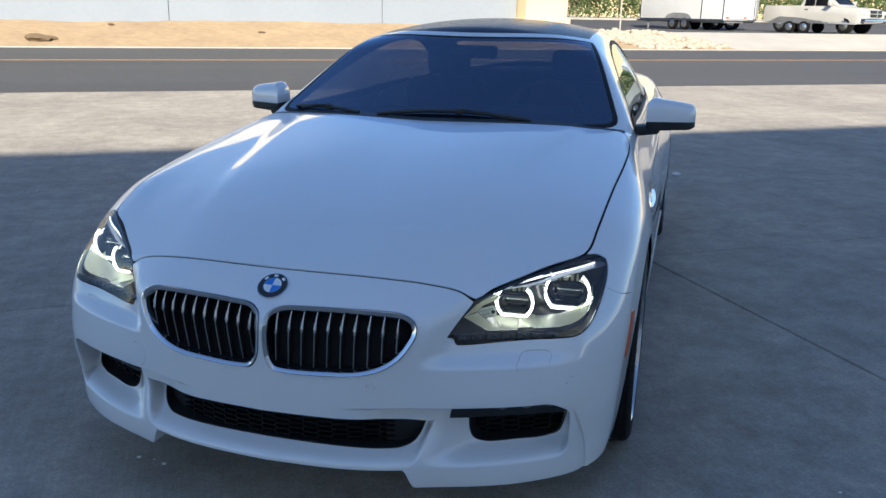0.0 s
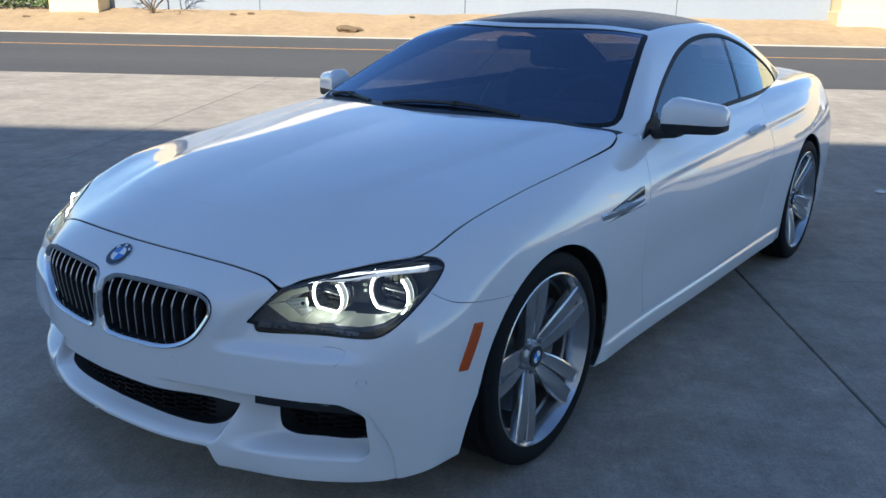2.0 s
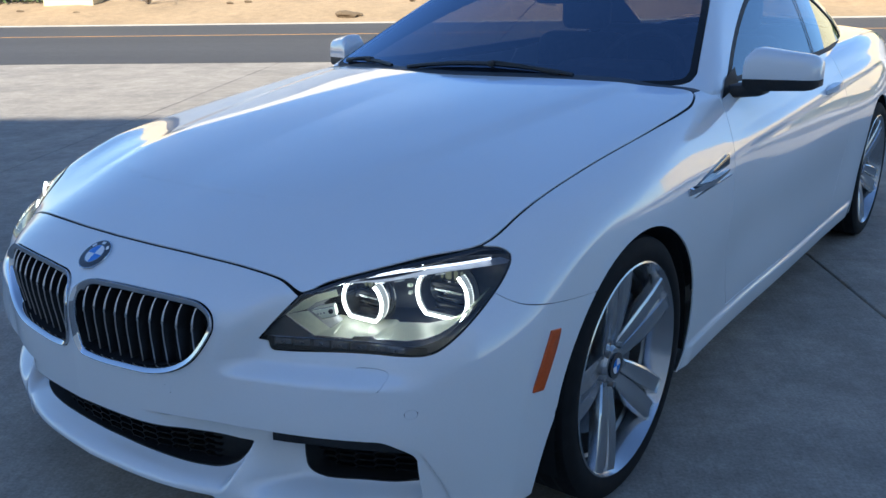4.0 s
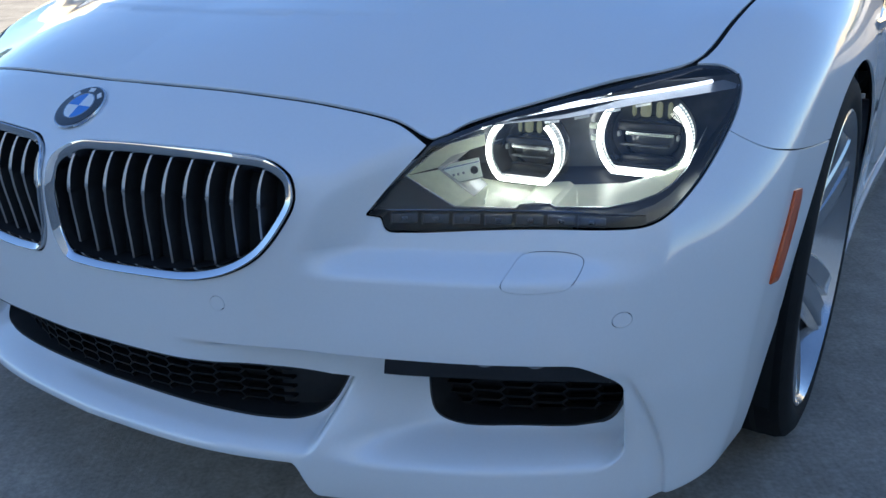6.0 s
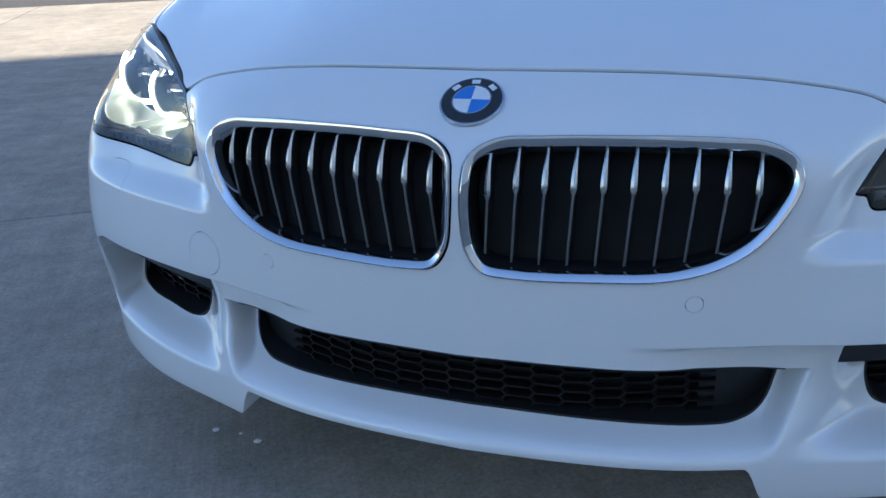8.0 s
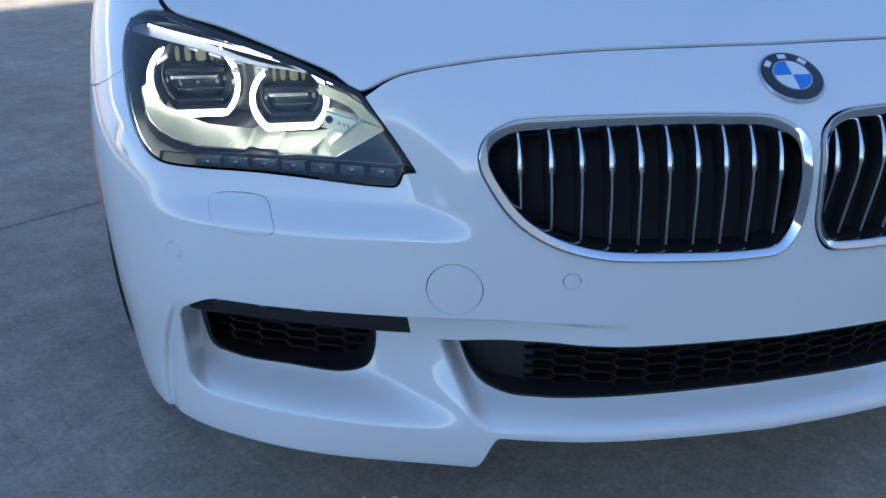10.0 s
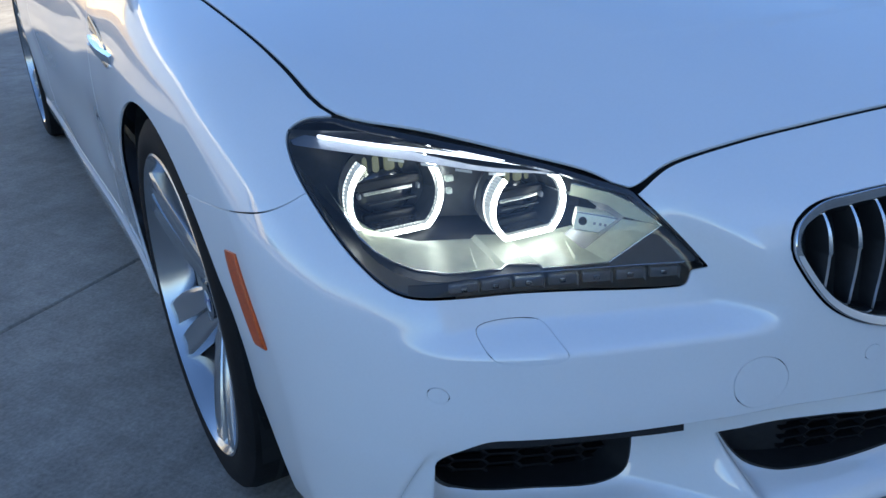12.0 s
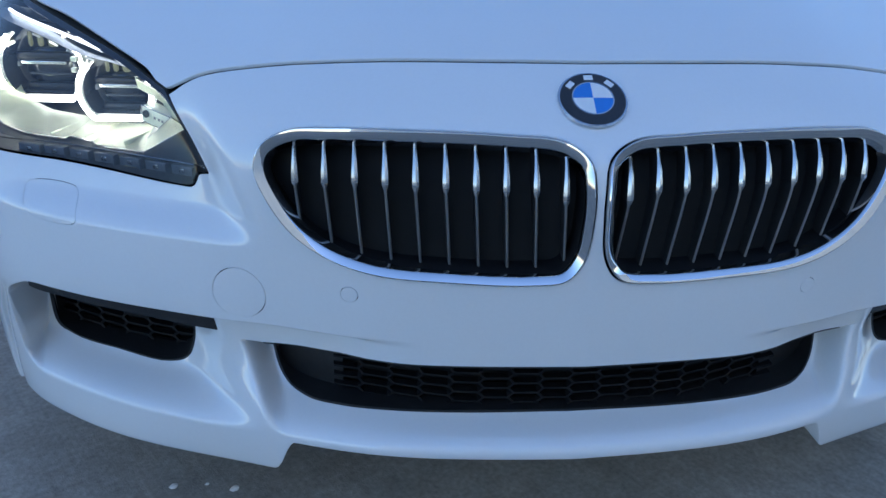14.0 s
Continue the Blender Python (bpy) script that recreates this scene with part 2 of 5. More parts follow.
def grow(points_tris, name, material, parent=None, label=""):
    """A Patch as one mesh object."""
    p = points_tris.clean()
    me = bpy.data.meshes.new(name)
    me.vertices.add(len(p.v))
    me.vertices.foreach_set("co", p.v.astype(np.float32).ravel())
    me.loops.add(3 * len(p.f))
    me.loops.foreach_set("vertex_index", p.f.astype(np.int32).ravel())
    me.polygons.add(len(p.f))
    me.polygons.foreach_set("loop_start", np.arange(0, 3 * len(p.f), 3, dtype=np.int32))
    me.update(calc_edges=True)
    me.validate()
    me.polygons.foreach_set("use_smooth", np.ones(len(me.polygons), bool))
    if len(me.vertices) == len(p.v):
        me.normals_split_custom_set_from_vertices(p.n.astype(np.float32))
    me.materials.append(material)
    ob = new(name, me)
    if parent:
        ob.parent = parent
    return tagged(ob, label)


def part(name, bm, material, parent=None, label="", smooth=None):
    """A bmesh as one mesh object under a thing or a part."""
    me = bpy.data.meshes.new(name)
    bmesh.ops.recalc_face_normals(bm, faces=bm.faces)
    bm.to_mesh(me)
    bm.free()
    me.materials.append(material)
    if smooth is not None:
        me.polygons.foreach_set("use_smooth", np.ones(len(me.polygons), bool))
        me.set_sharp_from_angle(angle=radians(smooth))
    ob = new(name, me)
    if parent:
        ob.parent = parent
    return tagged(ob, label)


def thing(name, label, category, group="", kind="", at=(0, 0, 0)):
    ob = new(name)
    ob.location = at
    return tagged(ob, label, category, group, kind)


# ---- the car's half skin as one fine sheet ----
def body_sheet():
    """Columns run round the car from the nose to the tail, rows from the sill up and over to the middle."""
    cols = [(x, .75, 0, -1) for x in np.linspace(0, .70, 150)]
    turn = np.degrees(np.arctan2(np.linspace(0, .2, 86)[1:], .5))
    turn = np.concatenate([turn, np.linspace(turn[-1], 90, 70)[1:]])
    cols += [(.70, .75, math.sin(radians(a)), -math.cos(radians(a))) for a in turn]
    cols += [(.70, y, 1, 0) for y in np.linspace(.75, 4.3, 330)[1:]]
    cols += [(.70, 4.3, math.cos(radians(a)), math.sin(radians(a))) for a in np.linspace(0, 90, 30)[1:]]
    cols += [(x, 4.3, 0, 1) for x in np.linspace(.70, 0, 24)[1:]]
    c = np.array(cols)
    rows = [(.176, a, 1.0) for a in np.linspace(-75, 0, 10)]
    heights = np.concatenate([np.linspace(.176, .350, 50), np.linspace(.350, .412, 62)[1:], np.linspace(.412, .60, 54)[1:]])
    rows += [(z, 0.0, 1.0) for z in heights[1:]]
    rows += [(.60, a, 1.0) for a in np.linspace(0, 60, 62)[1:]] + [(.60, a, 1.0) for a in np.linspace(60, 90, 24)[1:]]
    rows += [(.60, 90.0, k) for k in np.linspace(1, 0, 44)[1:]]
    r = np.array(rows)
    el, k = np.radians(r[:, 1])[:, None], r[:, 2][:, None]
    flank = (c[:, 2] == 1)[None]
    ox = np.where(flank, c[:, 0][None] * k, c[:, 0][None] + 0 * k)
    # rows follow the lower lip, which steps up in the middle
    base = .176 + .055 * (1 - sstep(.362, .398, c[:, 0])) * ((c[:, 3] == -1) & (c[:, 2] == 0))
    height = r[:, 0][:, None]
    oz = np.where(height < .35, base[None] + (height - .176) * (.35 - base[None]) / .174, height + 0 * ox)
    o = np.stack([ox, c[:, 1][None] + 0 * k, oz], -1).reshape(-1, 3)
    d = np.stack([np.cos(el) * c[:, 2][None], np.cos(el) * c[:, 3][None], np.sin(el) + 0 * ox], -1).reshape(-1, 3)
    p = shoot(skin, o, d, 1.6)
    q = sheet(p, slopes(skin, p), len(r), len(c))
    flat = np.zeros(len(q.f), bool)
    for y in (.75, 4.3):
        flat |= (np.abs(q.v[q.f][:, :, 1] - y) < 1e-5).all(1) & (q.v[q.f][:, :, 2] > .6).all(1)
    return Patch(q.v, q.n, q.f[~flat])


def cabin_sheet():
    ys = np.linspace(1.2, 4.62, 230)
    xs = np.concatenate([np.linspace(0, .5, 40), np.linspace(.5, .86, 70)[1:]])
    o = np.stack([np.repeat(xs[None], len(ys), 0), np.repeat(ys[:, None], len(xs), 1), np.full((len(ys), len(xs)), .80)], -1).reshape(-1, 3)
    p = shoot(cabin, o, np.broadcast_to((0.0, 0, 1), o.shape), .8)
    q = sheet(p, slopes(cabin, p), len(ys), len(xs))
    return q.split(.81 - q.v[:, 2])[0]


# ---- materials ----
def shader(name, base, rough=.5, metal=0.0, coat=0.0, grain=(), bump=(), rough_var=0.0, spec=None, coat_rough=.03, coat_ior=1.5, space="Object", turn=0.0):
    """A procedural surface. grain: (size in metres, amount, stretch) layers that lighten and darken; bump: (size, height, stretch) layers."""
    m = bpy.data.materials.new(name)
    m.use_nodes = True
    n, l = m.node_tree.nodes, m.node_tree.links
    b = n["Principled BSDF"]
    b.inputs["Base Color"].default_value = (*base, 1)
    b.inputs["Roughness"].default_value, b.inputs["Metallic"].default_value = rough, metal
    b.inputs["Coat Weight"].default_value, b.inputs["Coat Roughness"].default_value = coat, coat_rough
    b.inputs["Coat IOR"].default_value = coat_ior
    if spec is not None:
        b.inputs["Specular IOR Level"].default_value = spec
    co = n.new("ShaderNodeTexCoord")

    def noise_of(size, stretch, detail=4.0):
        mp = n.new("ShaderNodeMapping")
        if turn:
            mp.vector_type = "TEXTURE"
            mp.inputs["Rotation"].default_value = (0, 0, radians(turn))
            mp.inputs["Scale"].default_value = [1 / q for q in stretch]
        else:
            mp.inputs["Scale"].default_value = stretch
        l.new(co.outputs[space], mp.inputs["Vector"])
        t = n.new("ShaderNodeTexNoise")
        t.inputs["Scale"].default_value, t.inputs["Detail"].default_value = 1.0 / size, detail
        l.new(mp.outputs["Vector"], t.inputs["Vector"])
        return t.outputs["Fac"]

    col = None
    for layer in grain:
        size, amount, stretch = (*layer, (1, 1, 1))[:3]
        r = n.new("ShaderNodeMapRange")
        r.inputs["From Min"].default_value, r.inputs["From Max"].default_value = .25, .75
        r.inputs["To Min"].default_value, r.inputs["To Max"].default_value = 1 - amount, 1 + amount
        l.new(noise_of(size, stretch), r.inputs["Value"])
        mul = n.new("ShaderNodeVectorMath")
        mul.operation = "SCALE"
        if col is None:
            mul.inputs[0].default_value = base
        else:
            l.new(col, mul.inputs[0])
        l.new(r.outputs["Result"], mul.inputs["Scale"])
        col = mul.outputs["Vector"]
        if rough_var:
            rr = n.new("ShaderNodeMapRange")
            rr.inputs["To Min"].default_value, rr.inputs["To Max"].default_value = rough - rough_var, rough + rough_var
            l.new(noise_of(size, stretch), rr.inputs["Value"])
            l.new(rr.outputs["Result"], b.inputs["Roughness"])
            rough_var = 0
    if col is not None:
        l.new(col, b.inputs["Base Color"])
    last = None
    for layer in bump:
        size, height, stretch = (*layer, (1, 1, 1))[:3]
        bp = n.new("ShaderNodeBump")
        bp.inputs["Strength"].default_value, bp.inputs["Distance"].default_value = 1.0, height
        l.new(noise_of(size, stretch), bp.inputs["Height"])
        if last is not None:
            l.new(last, bp.inputs["Normal"])
        last = bp.outputs["Normal"]
    if last is not None:
        l.new(last, b.inputs["Normal"])
    return m


def clear(name, tint, rough=0.0, ior=1.5, gloss=(1, 1, 1), two_sided=False):
    """A thin pane: what is behind shows through the tint, under a gloss of settable colour."""
    m = bpy.data.materials.new(name)
    m.use_nodes = True
    n, l = m.node_tree.nodes, m.node_tree.links
    n.remove(n["Principled BSDF"])
    t, g, x = n.new("ShaderNodeBsdfTransparent"), n.new("ShaderNodeBsdfGlossy"), n.new("ShaderNodeMixShader")
    t.inputs["Color"].default_value = (*tint, 1)
    g.inputs["Roughness"].default_value = rough
    g.inputs["Color"].default_value = (*gloss, 1)
    if two_sided:
        # the same gloss from inside and outside
        lw, pw, f = n.new("ShaderNodeLayerWeight"), n.new("ShaderNodeMath"), n.new("ShaderNodeMapRange")
        lw.inputs["Blend"].default_value = .5
        pw.operation = "POWER"
        pw.inputs[1].default_value = 5.0
        f.inputs["To Min"].default_value = ((ior - 1) / (ior + 1)) ** 2
        l.new(lw.outputs["Facing"], pw.inputs[0])
        l.new(pw.outputs["Value"], f.inputs["Value"])
        l.new(f.outputs["Result"], x.inputs["Fac"])
    else:
        f = n.new("ShaderNodeFresnel")
        f.inputs["IOR"].default_value = ior
        l.new(f.outputs["Fac"], x.inputs["Fac"])
    l.new(t.outputs["BSDF"], x.inputs[1])
    l.new(g.outputs["BSDF"], x.inputs[2])
    l.new(x.outputs["Shader"], n["Material Output"].inputs["Surface"])
    return m


def glow(name, color, strength, base=.8):
    m = bpy.data.materials.new(name)
    m.use_nodes = True
    b = m.node_tree.nodes["Principled BSDF"]
    b.inputs["Base Color"].default_value = (base, base, base, 1)
    b.inputs["Emission Color"].default_value = (*color, 1)
    b.inputs["Emission Strength"].default_value = strength
    return m


PAINT = shader("white_car_paint", (.80, .81, .815), .32, 0, 1.0, grain=((.35, .012), (.004, .012)), bump=((.006, .00003),), coat_rough=.012, spec=.2, coat_ior=1.85)
BLACK_GLOSS = shader("black_gloss", (.012, .012, .014), .12, 0, .6, grain=((.05, .2),))
BLACK_PLASTIC = shader("black_plastic", (.018, .018, .019), .48, grain=((.01, .25), (.15, .15)), bump=((.0015, .0002),))
MESH_BLACK = shader("grille_black", (.010, .010, .011), .55, spec=.25, grain=((.01, .25),))
BLACK_VOID = shader("black_inner", (.008, .008, .008), .85, grain=((.05, .3),))
CHROME = shader("chrome", (.66, .67, .69), .035, 1.0, grain=((.03, .02),))
SATIN = shader("satin_chrome", (.62, .63, .64), .26, 1.0, grain=((.02, .05),))
SLAT_GREY = shader("slat_grey", (.42, .41, .40), .32, .6, grain=((.02, .1),))
ALLOY = shader("alloy_wheel_silver", (.50, .51, .52), .20, .92, .4, grain=((.05, .05), (.004, .04)))
ALLOY_DARK = shader("alloy_inner_barrel", (.30, .31, .32), .38, .8, grain=((.03, .15),))
RUBBER = shader("tyre_rubber", (.009, .009, .0095), .75, spec=.18, grain=((.03, .25), (.004, .2)), bump=((.004, .0004),))
IRON = shader("brake_iron", (.25, .24, .235), .38, .9, grain=((.02, .2),))
AMBER = shader("amber_reflector", (.56, .085, .006), .3, 0, .15, grain=((.004, .18),))
LAMP_BLACK = shader("lamp_black", (.012, .013, .015), .30, grain=((.02, .2),))
# the lamps' yellow-green light is put into this silver's base colour
LAMP_SILVER = shader("lamp_reflector", (.92, .95, .80), .36, .25, grain=((.01, .06),))
LAMP_GREY = shader("lamp_grey_plastic", (.30, .31, .32), .30, .3, grain=((.01, .15),))
LAMP_RIB = glow("halo_sleeve", (.93, 1.0, .86), .08, .42)
LAMP_SMOKE = shader("lamp_smoke", (.060, .066, .074), .22, .35, grain=((.01, .2),))
LAMP_GLASS = shader("projector_glass", (.030, .036, .046), .06, 0, 1.0, grain=((.02, .2),))
HALO = glow("halo_light", (1.0, 1.0, .86), 4.6)
HALO_SOFT = glow("halo_light_rear", (1.0, 1.0, .86), 0.85)
BROW = glow("brow_light", (.92, .96, 1.0), .95)
# glow painted on reflector facets in place of yellow-green highlights
FACET_GLOW = glow("reflector_facet_glow", (.95, 1.0, .45), .05, .09)
BEZEL = shader("lamp_bezel", (.20, .205, .21), .20, .5, grain=((.02, .2),))
TRIM = shader("brow_trim_silver", (.78, .81, .85), .22, .45, grain=((.02, .05),))
LENS = clear("lamp_cover", (.93, .95, .97), 0.0, 1.56)
LENS_GREY = clear("strip_cover", (.62, .64, .68), .02, 1.5)
# sky blue put into both panes' gloss colour to deepen their reflections
SCREEN = clear("windscreen_blue_gloss", (.46, .48, .51), 0.0, 2.7, (.55, .72, 1.0), True)
TINT = clear("tinted_glass", (.34, .35, .35), 0.0, 2.2, (.75, .88, 1.0), True)
# blue sky sheen put into the base colour; real gloss nearly off
ROOF_BLACK = shader("black_roof_sky_tint", (.022, .032, .058), .22, 0, .0, spec=.03, grain=((.01, .2),))
CLOTH = shader("interior_dark", (.05, .047, .045), .7, grain=((.02, .25),))
BLUE = shader("roundel_blue", (.02, .20, .66), .2, 0, .8, grain=((.01, .05),))
SNOW = shader("roundel_white", (.82, .83, .84), .2, 0, .8, grain=((.01, .03),))
MIRROR = shader("mirror_glass", (.8, .82, .84), .01, 1.0)


# ---- the car ----
car = thing("car", "white two-door coupe with lit ring headlights parked on concrete", "car")


def zone(p, loop, cols=(0, 2), where=None, turn=None):
    """Signed distance of a patch's points to a loop in a flat view; far outside where it does not apply."""
    q = p.v[:, list(cols)] if turn is None else np.stack([p.v @ np.array(turn), p.v[:, 2]], 1)
    g = np.full(len(p.v), .5)
    lo, hi = loop.min(0) - .05, loop.max(0) + .05
    ok = ((q > lo) & (q < hi)).all(1)
    if where is not None:
        ok &= where(p.v)
    g[ok] = inside(q[ok], loop)
    return g


def carve(p, loop, gap=.0, **kw):
    """The piece of p inside the loop and the rest, with a joint of the given width between them."""
    piece = p.split(zone(p, loop, **kw) + gap / 2)[0]
    rest = p.split(zone(p, loop, **kw) - gap / 2)[1]
    return piece, rest


def both(p):
    return p.plus(p.mirrored())


def on_front(loop, fn=None):
    """3D places and normals on the skin's front for a loop seen from the front."""
    fn = fn or skin
    o = np.stack([loop[:, 0], np.full(len(loop), .75), loop[:, 1]], 1)
    p = shoot(fn, o, np.broadcast_to((0.0, -1, 0), o.shape), 1.2)
    return p, slopes(fn, p)


def bead(p, n, profile, closed=True):
    """A strip swept along points p with normals n. profile: (across, up) pairs, across pointing to the outside of an anticlockwise loop."""
    t = np.roll(p, -1, 0) - np.roll(p, 1, 0) if closed else np.gradient(p, axis=0)
    t /= np.linalg.norm(t, axis=1)[:, None]
    b = np.cross(n, t)
    b /= np.linalg.norm(b, axis=1)[:, None]
    bm = bmesh.new()
    rings = [[bm.verts.new(p[i] + b[i] * a + n[i] * c) for a, c in profile] for i in range(len(p))]
    k = len(profile)
    for i in range(len(p) if closed else len(p) - 1):
        r, s = rings[i], rings[(i + 1) % len(p)]
        for j in range(k):
            bm.faces.new((r[j], r[(j + 1) % k], s[(j + 1) % k], s[j]))
    if not closed:
        bm.faces.new(rings[0])
        bm.faces.new(rings[-1][::-1])
    return bm


def tube(points, radius, closed=False, sides=8):
    p = np.array(points, float)
    t = np.gradient(p, axis=0)
    t /= np.linalg.norm(t, axis=1)[:, None]
    axis = np.eye(3)[int(np.argmin(np.abs(t).max(0)))]
    n = np.cross(t, axis)
    n /= np.linalg.norm(n, axis=1)[:, None]
    prof = [(radius * math.cos(2 * math.pi * k / sides), radius * math.sin(2 * math.pi * k / sides)) for k in range(sides)]
    return bead(p, n, prof, closed)


def flip_bm(bm):
    """The mirror image of a bmesh across the car's middle."""
    b = bm.copy()
    for v in b.verts:
        v.co.x = -v.co.x
    bmesh.ops.reverse_faces(b, faces=b.faces)
    return b


def block(lo, hi, bevel=.0, m=None, segments=2):
    bm = bmesh.new()
    bmesh.ops.create_cube(bm, size=1)
    for v in bm.verts:
        v.co = Vector([lo[k] + (v.co[k] + .5) * (hi[k] - lo[k]) for k in range(3)])
    if bevel:
        bmesh.ops.bevel(bm, geom=bm.edges, offset=bevel, segments=segments, profile=.5, affect="EDGES")
    if m is not None:
        bm.transform(m)
    return bm


def join(*bms):
    out = bmesh.new()
    for b in bms:
        me = bpy.data.meshes.new("tmp")
        b.to_mesh(me)
        b.free()
        out.from_mesh(me)
        bpy.data.meshes.remove(me)
    return out


def drum(r, depth, segments=48, r2=None):
    bm = bmesh.new()
    bmesh.ops.create_cone(bm, cap_ends=True, segments=segments, radius1=r, radius2=r if r2 is None else r2, depth=depth)
    return bm


HULL = body_sheet()

# outlines of the panels
LAMP_TURN = (.82, .57, 0)
LAMP = smooth_loop([(.537, .669), (.630, .6945), (.761, .7185), (.8945, .741), (.936, .7365), (.955, .7225), (.944, .696), (.904, .651), (.851, .6065),
                    (.804, .5795), (.741, .572), (.606, .567), (.500, .5615), (.476, .5635), (.470, .5790), (.451, .5825), (.493, .627)], 6, corners=(0, 3, 14, 15))
HOOD_HALF = [(0, .133), (.15, .136), (.28, .152), (.38, .176), (.46, .196), (.516, .203), (.55, .245), (.60, .30), (.68, .39), (.761, .477), (.779, .60), (.787, .75),
             (.794, .93), (.806, 1.2), (.806, 1.40), (.795, 1.52), (.762, 1.592), (.68, 1.572), (.5, 1.487), (.25, 1.422), (0, 1.397)]
HOOD = smooth_loop(HOOD_HALF + [(-x, y) for x, y in HOOD_HALF[-2:0:-1]], 5)
KIDNEY = smooth_loop([(0.0070, 0.6061), (0.0120, 0.6355), (0.0390, 0.6531), (0.1033, 0.6585), (0.2028, 0.6606), (0.3052, 0.6590), (0.3574, 0.6526), (0.3869, 0.6347), (0.3943, 0.6106), (0.3828, 0.5803), (0.3523, 0.5391), (0.3112, 0.5125), (0.2575, 0.4971), (0.1724, 0.4918), (0.0724, 0.4898), (0.0320, 0.4960), (0.0130, 0.5227), (0.0070, 0.5697)], 6)
INTAKE_HALF = [(0, .376), (.12, .376), (.24, .3745), (.33, .366), (.405, .355), (.397, .324), (.388, .298), (.375, .2815), (.349, .2725), (.305, .2705), (.23, .2715), (.12, .2725), (0, .2735)]
INTAKE = smooth_loop([(-x, z) for x, z in INTAKE_HALF[1:-1]][::-1] + INTAKE_HALF, 5, corners=(7, 15))
FOG = smooth_loop([(.508, .352), (.511, .310), (.522, .286), (.548, .2745), (.63, .2735), (.708, .274), (.735, .283), (.746, .310), (.752, .352)], 5, corners=(0, 8))
WASHER = smooth_loop([(.6350, .5115), (.6368, .5230), (.6400, .5370), (.6490, .5412), (.7000, .5425), (.7125, .5380), (.7152, .5310), (.7120, .5145), (.7040, .5067), (.6420, .5045)], 5)
ARCH_F = np.array([(.937 + .372 * math.cos(a), .318 + .372 * math.sin(a)) for a in np.linspace(0, 2 * math.pi, 73)[:-1]])
ARCH_F[:, 0] -= np.where(ARCH_F[:, 0] < .9, .43 * np.maximum(.36 - ARCH_F[:, 1], 0), 0)
ARCH_R = np.array([(3.77 + .375 * math.cos(a), .33 + .375 * math.sin(a)) for a in np.linspace(0, 2 * math.pi, 73)[:-1]])
DOOR = smooth_loop([(1.74, 1.05), (1.70, .88), (1.645, .74), (1.60, .60), (1.59, .50), (1.612, .36), (1.655, .268), (2.2, .262), (2.90, .258), (3.03, .40), (3.11, .60), (3.15, 1.05)], 6, corners=(0, 6, 8, 11))
seam_z = curve1((.38, .428, .448, .501, .605, .717, .85), (.76, .668, .650, .631, .614, .604, .60))

front = lambda v: v[:, 1] < .62
side = lambda v: v[:, 0] > .45
lamp, rest = carve(HULL, LAMP, .003, turn=LAMP_TURN, where=front)
hood, rest = carve(rest, HOOD, .0066, cols=(0, 1), where=lambda v: v[:, 2] > .60)
# no sliver between lamp and bonnet
near_hood = lambda v: (v[:, 1] < .485) & (v[:, 2] > .668) & (v[:, 0] < .765)
rest = rest.split(zone(rest, LAMP, turn=LAMP_TURN, where=near_hood) - .013)[1]
# the deck under the cabin
rest = rest.split(-cabin(rest.v[:, 0], rest.v[:, 1], rest.v[:, 2] + .004) * np.where(rest.v[:, 2] > .8, 1, 0) - np.where(rest.v[:, 2] > .8, 0, 1))[0]
for loop in (ARCH_F, ARCH_R):
    rest = rest.split(zone(rest, loop, cols=(1, 2), where=side))[1]
door, rest = carve(rest, DOOR, .0038, cols=(1, 2), where=side)
y, z = rest.v[:, 1], rest.v[:, 2]
g = np.maximum(z - np.where(y < .38, 9, seam_z(y)), y - .82)
bumper = rest.split(g + .0012)[0]
rest = rest.split(g - .0012)[1]
sill, rest = carve(rest, np.array([(1.0, .05), (3.6, .05), (3.6, .238), (2.4, .240), (1.0, .252)]), .0014, cols=(1, 2), where=side)
# panel behind the bonnet, between fenders and glass
cowl, rest = carve(rest, np.array([(-.8, 1.30), (.0, 1.30), (.765, 1.535), (.775, 1.66), (.0, 1.62), (-.8, 1.62)]), .002, cols=(0, 1), where=lambda v: v[:, 2] > .88)
fender = rest.split(rest.v[:, 1] - 1.8)[0]
quarter = rest.split(rest.v[:, 1] - 1.8)[1]

kid_piece, bumper = carve(bumper, KIDNEY, .005, where=front)
intake_piece, bumper = carve(bumper, INTAKE, 0, where=front)
fog_piece, bumper = carve(bumper, FOG, 0, where=front)
washer, bumper = carve(bumper, WASHER, .0009, where=front)


def disc_loop(x, z, r, k=40):
    return np.array([(x + r * math.cos(2 * math.pi * i / k), z + r * math.sin(2 * math.pi * i / k)) for i in range(k)])


caps = []
for cx, cz, r in ((.288, .467, .0105), (.766, .467, .0098)):
    cap, bumper = carve(bumper, disc_loop(cx, cz, r), .0010, where=front)
    caps.append(cap)
tow, bumper_tow = carve(bumper, disc_loop(.424, .449, .0335), .0013, where=front)

DEEP = .005
grow(both(hood.lipped(DEEP)).welded(), "hood", PAINT, car)
grow(bumper.lipped(DEEP).plus(bumper_tow.lipped(DEEP).mirrored()).sewn(), "front_bumper", PAINT, car)
grow(tow.lipped(DEEP).mirrored(), "tow_hook_cover", PAINT, car)
